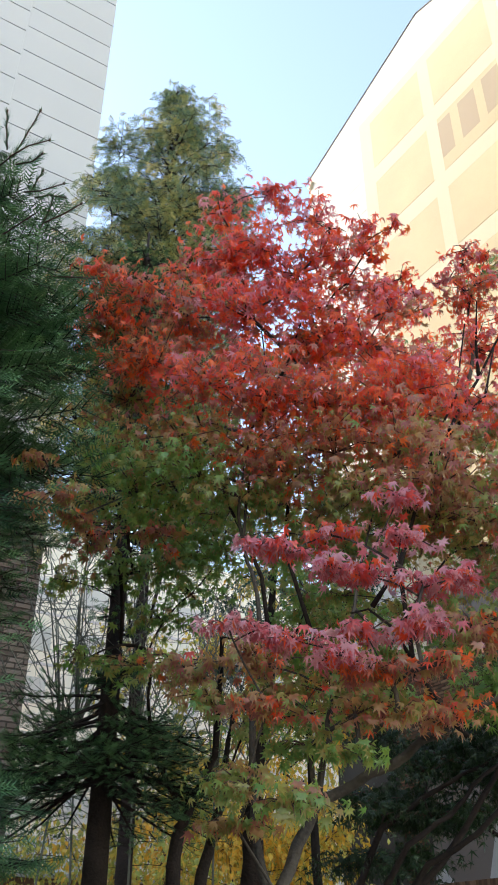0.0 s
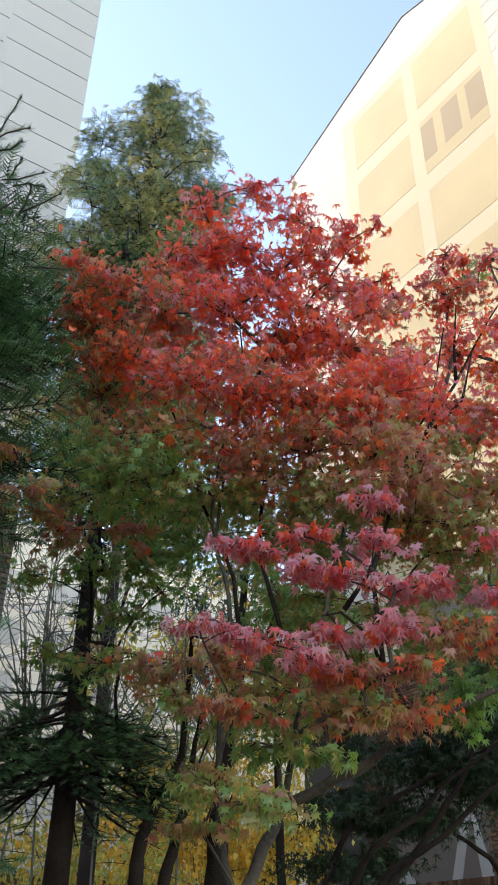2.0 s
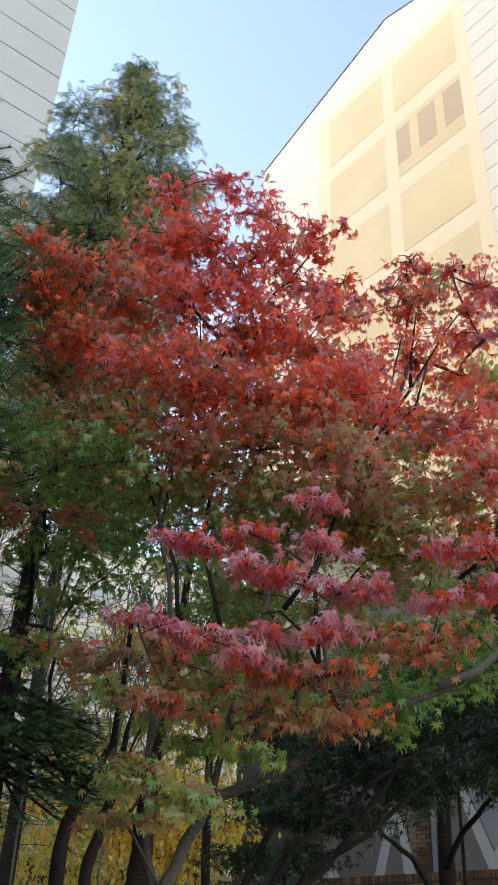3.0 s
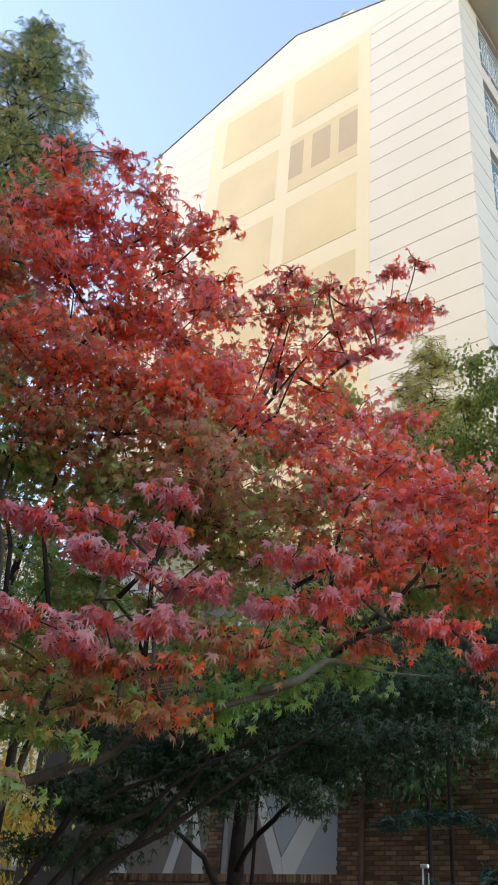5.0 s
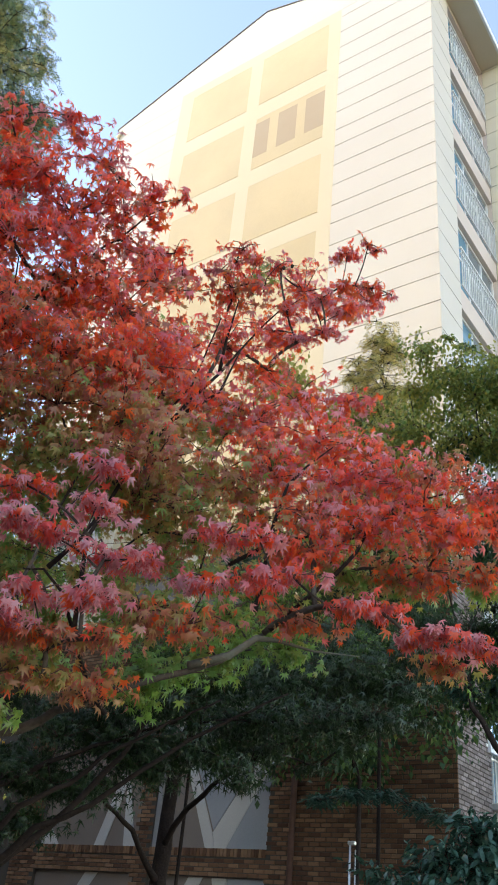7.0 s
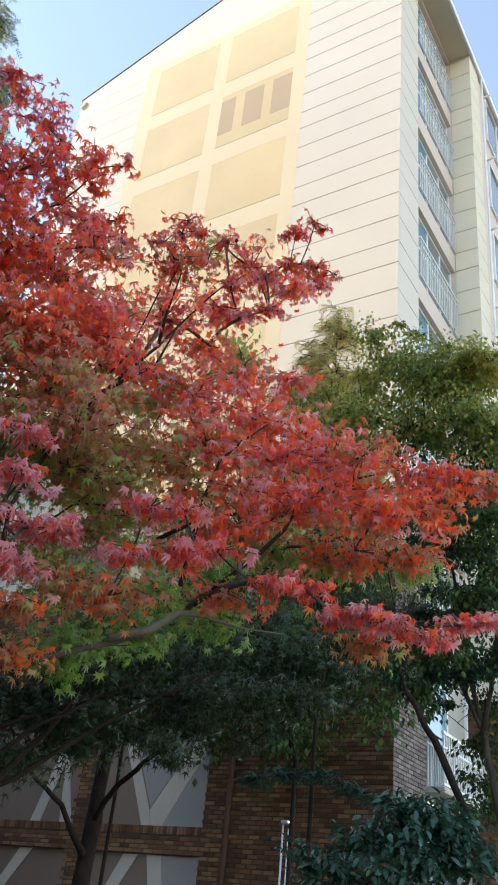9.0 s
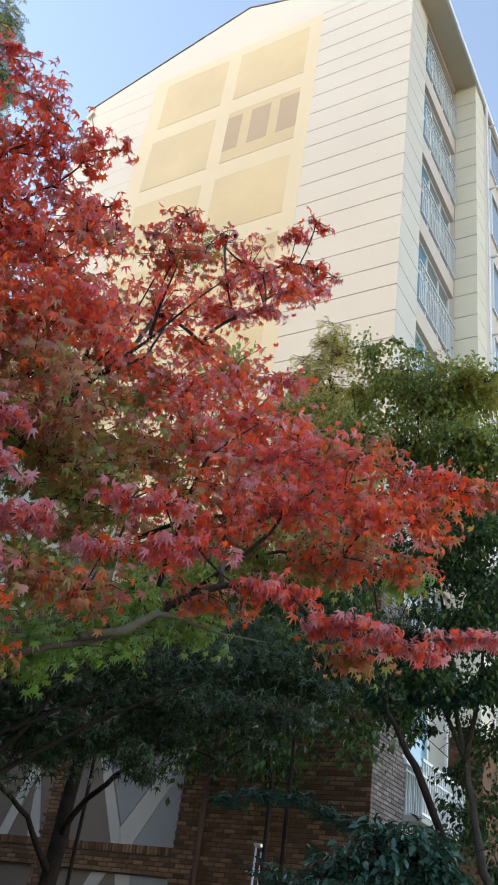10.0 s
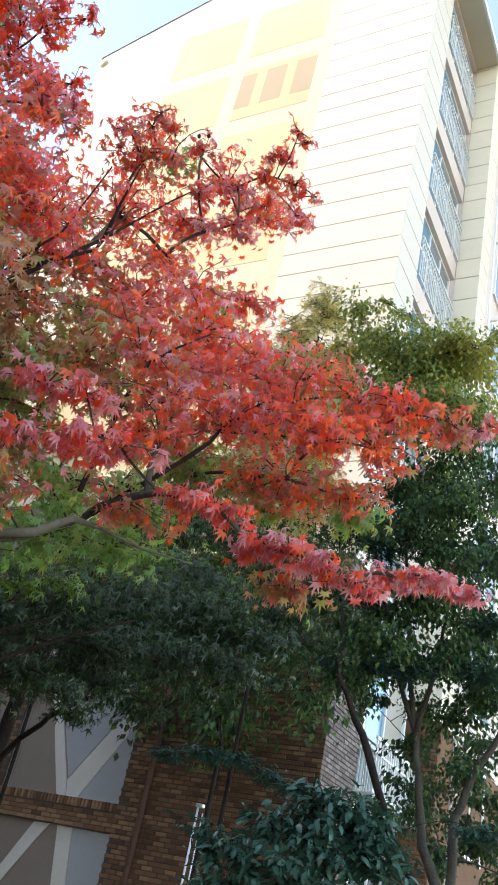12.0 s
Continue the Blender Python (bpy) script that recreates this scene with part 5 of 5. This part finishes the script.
def fir(name, label, at, height, z_low, reach, seed, whorl=0.2, n_branch=15, needle=0.057, tone=0.5, sway=0.25):
    """Whorls of boughs with flat rows of side twigs, each twig set with needles."""
    rng = np.random.default_rng(seed)
    tree = thing(name, label, "conifer", (at[0], at[1], 0))
    part("trunk", Shape().tube([(at[0], at[1], z) for z in np.linspace(0, height, 9)], [0.10 * (1 - 0.9 * z / height) for z in np.linspace(0, height, 9)], 9), M_BARK, tree, smooth=True)
    P, D, tones, lines = [], [], [], []
    z = z_low
    while z < height - 0.1:
        r0 = reach(z)
        for k in range(n_branch * (2 if sway > .3 and z < 2.85 else 1)):
            a = rng.uniform(0, 6.2832)
            L = r0 * rng.uniform(0.7, 1.1)
            up = rng.uniform(-0.12 - 1.6 * (sway - .25), 0.2)
            d = np.array((math.cos(a), math.sin(a), 0))
            side = np.array((-d[1], d[0], 0))
            o = np.array((at[0], at[1], z + rng.uniform(-.1, .1)))
            pt = lambda f: o + d * L * f + np.array((0, 0, L * (up * f - 0.25 * f * f + (0.16 * f ** 4))))
            lines.append(([Vector(pt(f)) for f in (0, .35, .7, 1)], [.016, .011, .007, .002]))
            m = int(0.72 * L / 0.05)
            own = tone + rng.normal(0, .25)
            for j in range(m):
                f = 0.36 + 0.64 * (j + rng.uniform(0, .6)) / m
                b = pt(min(f, 1.0))
                tl = min(0.34, 0.10 + 0.42 * L * (1.02 - f)) * rng.uniform(0.7, 1.15)
                for s in (-1, 1):
                    dirn = d * 0.75 + side * s * 0.85 + np.array((0, 0, rng.uniform(-sway, sway)))
                    dirn /= np.linalg.norm(dirn)
                    e = b + dirn * tl
                    lines.append(([Vector(b), Vector(e)], [.003, .0012]))
                    q = max(2, int(tl / 0.06))
                    ff = np.linspace(0.02, 0.93, q)
                    P.append(b + dirn * tl * ff[:, None])
                    D.append(np.repeat(dirn[None], q, 0))
                    tones.append(np.full(q, own + .5 * (f - .75)) + .25 * ff)
        z += whorl * rng.uniform(0.8, 1.2) * (0.7 if z < 2.8 else 1.0)
    P, D = np.concatenate(P), np.concatenate(D)
    n = len(P)
    yaw = -np.arctan2(D[:, 0], D[:, 1]) + rng.normal(0, 0.12, n)
    R = turns_of(yaw, -np.arcsin(np.clip(D[:, 2], -1, 1)) + rng.normal(0, 0.12, n), rng.normal(0, 0.35, n))
    Z = np.clip(np.concatenate(tones) + rng.normal(0, 0.1, n), 0, 1)
    part("twig", wood(lines, 3), M_BARK, tree, kind="stuff")
    part("needle", leaves_mesh("needles", *needle_comb(), P, R, needle * rng.uniform(.9, 1.2, n), Z, M_NEEDLE), None, tree, kind="stuff")
    return tree


def feathery(name, label, at, height, z_low, reach, seed, count, size, tones, girth=0.17, leaders=()):
    """A tall conifer whose drooping sprays are made of many small fronds."""
    rng = np.random.default_rng(seed)
    tree = thing(name, label, "conifer", (at[0], at[1], 0))
    part("trunk", Shape().tube([(at[0], at[1], z) for z in np.linspace(0, height, 9)], [girth * (1 - 0.93 * z / height) for z in np.linspace(0, height, 9)], 9), M_BARK, tree, smooth=True)
    lines, P, Y, T, Z = [], [], [], [], []
    for x, y, z in leaders:
        part("leader", Shape().tube([(at[0], at[1], z_low - 1), ((at[0] + x) / 2, (at[1] + y) / 2, z_low + .4), (x, y, z_low + 1.2), (x, y, z)], [.02, .018, .014, .004], 6), M_BARK, tree, smooth=True)
    for num in range(count):
        z = z_low + (height - z_low) * rng.uniform(0, 1) ** 0.9
        L = reach(z) * rng.uniform(0.45, 1.12)
        a = rng.uniform(0, 6.2832)
        d = np.array((math.cos(a), math.sin(a), 0))
        o = np.array((at[0], at[1], z))
        if leaders and num % 5 in (1, 2):
            x, y, zt = leaders[num % 5 - 1]
            z = z_low + 1 + (zt - z_low - 1) * rng.uniform(0, 1)
            L = min(1.0, .12 + .3 * (zt - z)) * rng.uniform(.5, 1.1)
            o = np.array((x, y, z))
        lift = rng.uniform(0.05, 0.8)
        pt = lambda f: o + d * L * f + np.array((0, 0, L * (lift * f - 0.5 * f ** 3)))
        lines.append(([Vector(pt(f)) for f in (0, .35, .7, 1)], [.018 * min(1, L), .011 * min(1, L), .005 * min(1, L), .0015]))
        tone = rng.uniform(*tones)
        side = np.array((-d[1], d[0], 0))
        m = int(4 + L / 0.085)
        for j in range(m):
            f = 0.15 + 0.85 * (j + rng.uniform(0, .7)) / m
            b = pt(min(f, 1.0))
            tl = (0.12 + 0.42 * L * (1.05 - f)) * rng.uniform(0.6, 1.2)
            w = d * 0.7 + side * rng.choice((-1, 1)) * rng.uniform(.35, 1.1) + np.array((0, 0, rng.uniform(-.75, .15)))
            w /= np.linalg.norm(w)
            e = b + w * tl
            lines.append(([Vector(b), Vector(e)], [.004, .0015]))
            q = max(2, int(tl / (size * .42)))
            P.append(b + w * tl * np.linspace(0.1, 1.0, q)[:, None] + rng.normal(0, .012, (q, 3)))
            Y.append(-math.atan2(w[0], w[1]) + rng.normal(0, 0.7, q))
            T.append(rng.normal(0.75, 0.4, q))
            Z.append(np.clip(tone + rng.normal(0, .1, q), 0, 1))
    P, Y, T, Z = (np.concatenate(q) for q in (P, Y, T, Z))
    frond_v, frond_f = [], []
    for j in range(4):
        y = 0.06 + 0.22 * j
        for s in (-1, 1):
            w = 0.34 * (1 - 0.75 * abs(y - 0.4))
            k = len(frond_v)
            frond_v += [(0, y - .05, -.15 * y * y), (s * .06, y + .13, -.15 * y * y), (s * w, y + .2, -.15 * y * y - .06)]
            frond_f.append((k, k + 1, k + 2))
    part("branch", wood(lines, 4), M_BARK, tree, kind="stuff")
    n = len(P)
    part("frond", leaves_mesh("fronds", frond_v, frond_f, P, turns_of(Y, T, rng.normal(0, .6, n)), size * rng.uniform(.7, 1.3, n), Z, M_FROND), None, tree, kind="stuff")
    return tree


def fir_reach(z):
    """Bough length by height: full above, two gaps with short dead boughs lower down."""
    if z > 3.05:
        return min(1.38, 0.85 * (5.85 - z))
    if z > 2.85:
        return 1.2
    if z > 2.58:
        return 1.36
    return 0.6 if z > 2.42 else 1.15 if z > 1.95 else 1.35


big_fir = fir("fir_tree", "dark blue-green fir with layered needle boughs", (-3.9, 0.1), 5.6, 1.5, fir_reach, 11, n_branch=24, needle=.064)
for pts in (((-2.71, 0.65, 4.11), (-2.63, 0.67, 4.18), (-2.54, 0.69, 4.25)), ((-2.68, 0.63, 4.07), (-2.59, 0.68, 4.08), (-2.51, 0.74, 4.07)), ((-2.73, 0.67, 4.1), (-2.66, 0.72, 4.08), (-2.59, 0.74, 4.07)),
            ((-2.7, 0.62, 4.13), (-2.64, 0.59, 4.18), (-2.59, 0.57, 4.22)), ((-2.75, 0.73, 3.99), (-2.69, 0.78, 3.97), (-2.6, 0.85, 3.97)), ((-2.79, 0.76, 4.02), (-2.74, 0.77, 4.07), (-2.7, 0.78, 4.1)),
            ((-2.72, 0.77, 3.95), (-2.69, 0.82, 3.97), (-2.66, 0.88, 3.96)), ((-2.77, 0.84, 3.89), (-2.68, 0.89, 3.89), (-2.59, 0.93, 3.89)), ((-2.8, 0.83, 3.86), (-2.73, 0.84, 3.92), (-2.7, 0.84, 3.97)), ((-2.75, 0.89, 3.6), (-2.68, 0.97, 3.58), (-2.61, 1.03, 3.55))):
    sprig(big_fir, pts)
part("limb", Shape().tube([(-3.9, .1, 3.6), (-3.2, .4, 3.95), (-2.70, 0.64, 4.10)], [.008, .006, .003], 6), M_BARK, big_fir, smooth=True)
part("limb", Shape().tube([(-3.9, .1, 3.5), (-3.2, .55, 3.8), (-2.76, 0.80, 3.92)], [.008, .006, .003], 6), M_BARK, big_fir, smooth=True)
fir("fir_tree", "slim fir with short boughs round a dark trunk", (-5.45, 2.45), 7.0, 2.28, lambda z: 0.76 if z < 2.75 else 0.14 if z < 3.9 else (0.42 if z < 6 else 0.38 * (7.1 - z)), 17, n_branch=9, sway=.55, needle=.048)
feathery("tall_conifer", "tall olive-green conifer with drooping feathery sprays", (-8.03, 3.82), 13.05, 4.9, lambda z: 0.12 + 0.47 * (13.05 - z) if z > 10.2 else 1.46, 12, 440, 0.13, (0.1, 0.85), 0.09,
         leaders=((-7.9, 4.33, 13.0), (-8.16, 3.05, 12.0)))
feathery("young_conifer", "slim yellow-green young conifer beside the white corner", (-4.75, 9.3), 9.35, 5.4, lambda z: 0.16 + 0.30 * (9.35 - z) if z > 7.5 else 0.66, 13, 330, 0.12, (0.75, 1.0), 0.03,
         leaders=((-5.1, 9.2, 8.8), (-4.9, 9.5, 8.5)))


# added crown, mostly hidden by the maples, that darkens the brick wall
shade = broadleaf("garden_tree", "broad dark green tree added to shade the brick wall", "tree", [[(-6.07, 11.23, 0), (-6.02, 11.23, 3.4), (-6.6, 10.9, 4.8)]], 0.045,
    [(-6.7 + 2.0 * math.sin(2.4 * i) * (.35 + .65 * (i % 5) / 4), 11.4 + .9 * math.cos(1.7 * i), 3.9 + 3.3 * ((i * 7) % 16) / 16, .75, .05) for i in range(30)], 14, SMALL_OVAL, M_GREEN, M_BARK, 0.12, 900, squash=0.8)

# ---- trees farther off, in shade; their leaf colour carries the sunlight ----
def far_tree(at, height, seed, tone, leafy=1.0):
    rng = np.random.default_rng(seed)
    sprays = [(at[0] + rng.normal(0, height * .16), at[1] + rng.normal(0, height * .16), rng.uniform(.22, 1.0) * height, rng.uniform(.10, .17) * height, float(np.clip(tone + rng.normal(0, .12), .5, 1))) for _ in range(18)]
    return broadleaf("garden_tree", "autumn tree with yellowing leaves beyond the garden", "tree", [[(at[0], at[1], 0), (at[0], at[1], height * .3), (at[0] + .1, at[1], height * .7)]],
                     .13, sprays, seed, SMALL_OVAL, M_YELLOW, M_BARK_GREY, 0.2, 110 * leafy, squash=.9, tip_r=.012, group="trees beyond the garden")


for i, (x, y, h, tone, lf) in enumerate(((-20.5, 9.5, 6.5, .85, .7), (-21, 13.0, 8.0, .95, 1.2), (-19.5, 11.3, 6.0, .72, 1.1), (-24, 16.5, 9.5, .98, 1.0), (-26, 10.8, 5.0, .9, .8), (-19.0, 13.6, 5.0, .66, 1.1), (-17.8, 9.0, 4.2, .6, 1.2), (-23, 12.0, 10.0, 1.0, .8), (-18.6, 11.9, 4.5, .68, 1.2))):
    far_tree((x, y), h, 50 + i, tone, lf)

hedge = broadleaf("hedge", "loose yellow-green hedge beyond the trees, sunlight put into its leaf colour", "hedge", [[(-14.5, 6.5, 0), (-14.5, 6.5, 1.0), (-14.5, 7.0, 2.0)]], 0.04,
    [(-14.6 + .5 * math.sin(3.1 * i), 4.6 + .42 * i, 2.2 + .5 * math.sin(1.9 * i), .7, .82 + .12 * math.sin(2.3 * i)) for i in range(17)], 15, SMALL_OVAL, M_YELLOW, M_BARK_GREY, 0.09, 300, squash=1.0)

# ---- garden pole ----
pole = thing("garden_pole", "thin galvanised pole with a capped top", "pole", (-5.77, 10.55, 0))
part("post", Shape().tube([(-5.77, 10.55, 0), (-5.77, 10.55, 2.5)], [.013, .013], 10), M_STEEL, pole, smooth=True)
part("post", Shape().tube([(-5.71, 10.58, 0), (-5.71, 10.58, 2.45)], [.008, .008], 8), M_STEEL, pole, smooth=True)
part("cap", Shape().box((-5.80, 10.53, 2.5), (-5.70, 10.59, 2.545), bevel=.01), M_STEEL, pole)

# ---- bare shrub ----
rng = np.random.default_rng(21)
bare = thing("bare_shrub", "leafless grey shrub with many thin stems", "shrub", (-6.4, 3.1, 0))
for k in range(5):
    a = Vector((-6.4 + rng.normal(0, .15), 3.1 + .42 * (k - 2) + rng.normal(0, .06), 0))
    head = a + Vector((rng.normal(0, .1), rng.normal(0, .12), rng.uniform(2.3, 2.8)))
    s = Shape().tube([a, a.lerp(head, .5) + Vector(rng.normal(0, .05, 3)), head], [.011, .009, .008], 6)
    for _ in range(14):
        top = head + Vector((rng.normal(0, .45), rng.normal(0, .5), rng.uniform(.7, 2.2)))
        mid = head.lerp(top, .5) + Vector(rng.normal(0, .13, 3))
        s.tube([head, mid, top], [.007, .005, .002], 5)
        for _ in range(9):
            p = mid.lerp(top, rng.uniform(-.6, .95))
            q = p + Vector((rng.normal(0, .26), rng.normal(0, .26), rng.uniform(-.15, .4)))
            s.tube([p, p.lerp(q, .5) + Vector(rng.normal(0, .05, 3)), q], [.0035, .0025, .001], 4)
    part("stem", s, M_BARK_PALE, bare, smooth=True)


# ---- bricks, last ----
def lay(face, u0, u1, z0, z1, skip, parent, near, name="brick", clay=None):
    """Running-bond bricks on a wall face. face(u, z, out) gives the place; those in the near stretch are objects of their own."""
    rng = np.random.default_rng(31)
    L, H, J, D = 0.19, 0.057, 0.012, 0.014
    rest, ones = Shape(), []
    row, z = 0, z0
    while z + H < z1:
        u = u0 - (L + J) / 2 * (row % 2)
        while u < u1:
            a, b = max(u, u0), min(u + L, u1)
            if b - a > .03 and not any(p - .02 < (a + b) / 2 < q + .02 and r - .03 < z + H / 2 < s + .03 for p, q, r, s in skip):
                out = D + rng.uniform(-.003, .003)
                if near(a, z) and len(ones) < 300 and b - a > L - .01:
                    ones.append((a, z, out))
                else:
                    e = .004
                    vs = [face(p, q, 0) for p, q in ((a, z), (b, z), (b, z + H), (a, z + H))] + [face(p, q, out) for p, q in ((a + e, z + e), (b - e, z + e), (b - e, z + H - e), (a + e, z + H - e))]
                    rest.add(vs, [(4, 5, 6, 7), (0, 1, 5, 4), (1, 2, 6, 5), (2, 3, 7, 6), (3, 0, 4, 7)])
            u += L + J
        z += H + J
        row += 1
    part("brickwork", rest, clay or M_BRICK, parent, kind="stuff")
    if ones:
        e = .004
        o = Vector(face(0, 0, 0))
        vs = [Vector(face(p, q, 0)) - o for p, q in ((0, 0), (L, 0), (L, H), (0, H))] + [Vector(face(p, q, D)) - o for p, q in ((e, e), (L - e, e), (L - e, H - e), (e, H - e))]
        me = Shape().add(vs, [(4, 5, 6, 7), (0, 1, 5, 4), (1, 2, 6, 5), (2, 3, 7, 6), (3, 0, 4, 7)]).mesh(name, [M_BRICK_ONE])
        up = Vector((0, 0, 0))
        for a, z, out in ones:
            ob = new(name, me)
            ob.parent = parent
            ob.location = Vector(face(a, z, 0)) - (parent.location + parent.parent.location)


SKIP = [(xa, xb, za, zb) for xa, xb in BAYS for za, zb in LEVELS + [(2.60, 2.70)]]
lay(lambda u, z, o: (u, BF + .012 - o, z), -14.6, CX + .05, 0.9, 6.98, SKIP, brick_wall, lambda u, z: -8.6 < u < -6.0 and 2.4 < z < 4.4)
lay(lambda u, z, o: (CX + .038 + o, u, z), BF + .012, BY0 + .2, 0.9, 6.9, [], brick_wall, lambda u, z: False, clay=M_BRICK_PALE)
lay(lambda u, z, o: (u, BY1 - .03 - o, z), CX + .1, CX + .63, 0.9, 5.35, [], brick_wall, lambda u, z: False)
lay(lambda u, z, o: (NX + .04 + o, u, z), -1.0, NY + .02, 0.9, 6.5, [], other_base, lambda u, z: False, clay=M_BRICK_GREY)
sill = Shape()
for xa, xb in BAYS:
    n_ = int((xb - xa) / .069)
    for k_ in range(n_):
        u_ = xa + k_ * (xb - xa) / n_
        sill.box((u_ + .006, BF - .012, 2.575), (u_ + .063, GY + .03, 2.698), bevel=.004)
part("brick_sill", sill, M_BRICK, block, "upright brick sill course", kind="stuff")
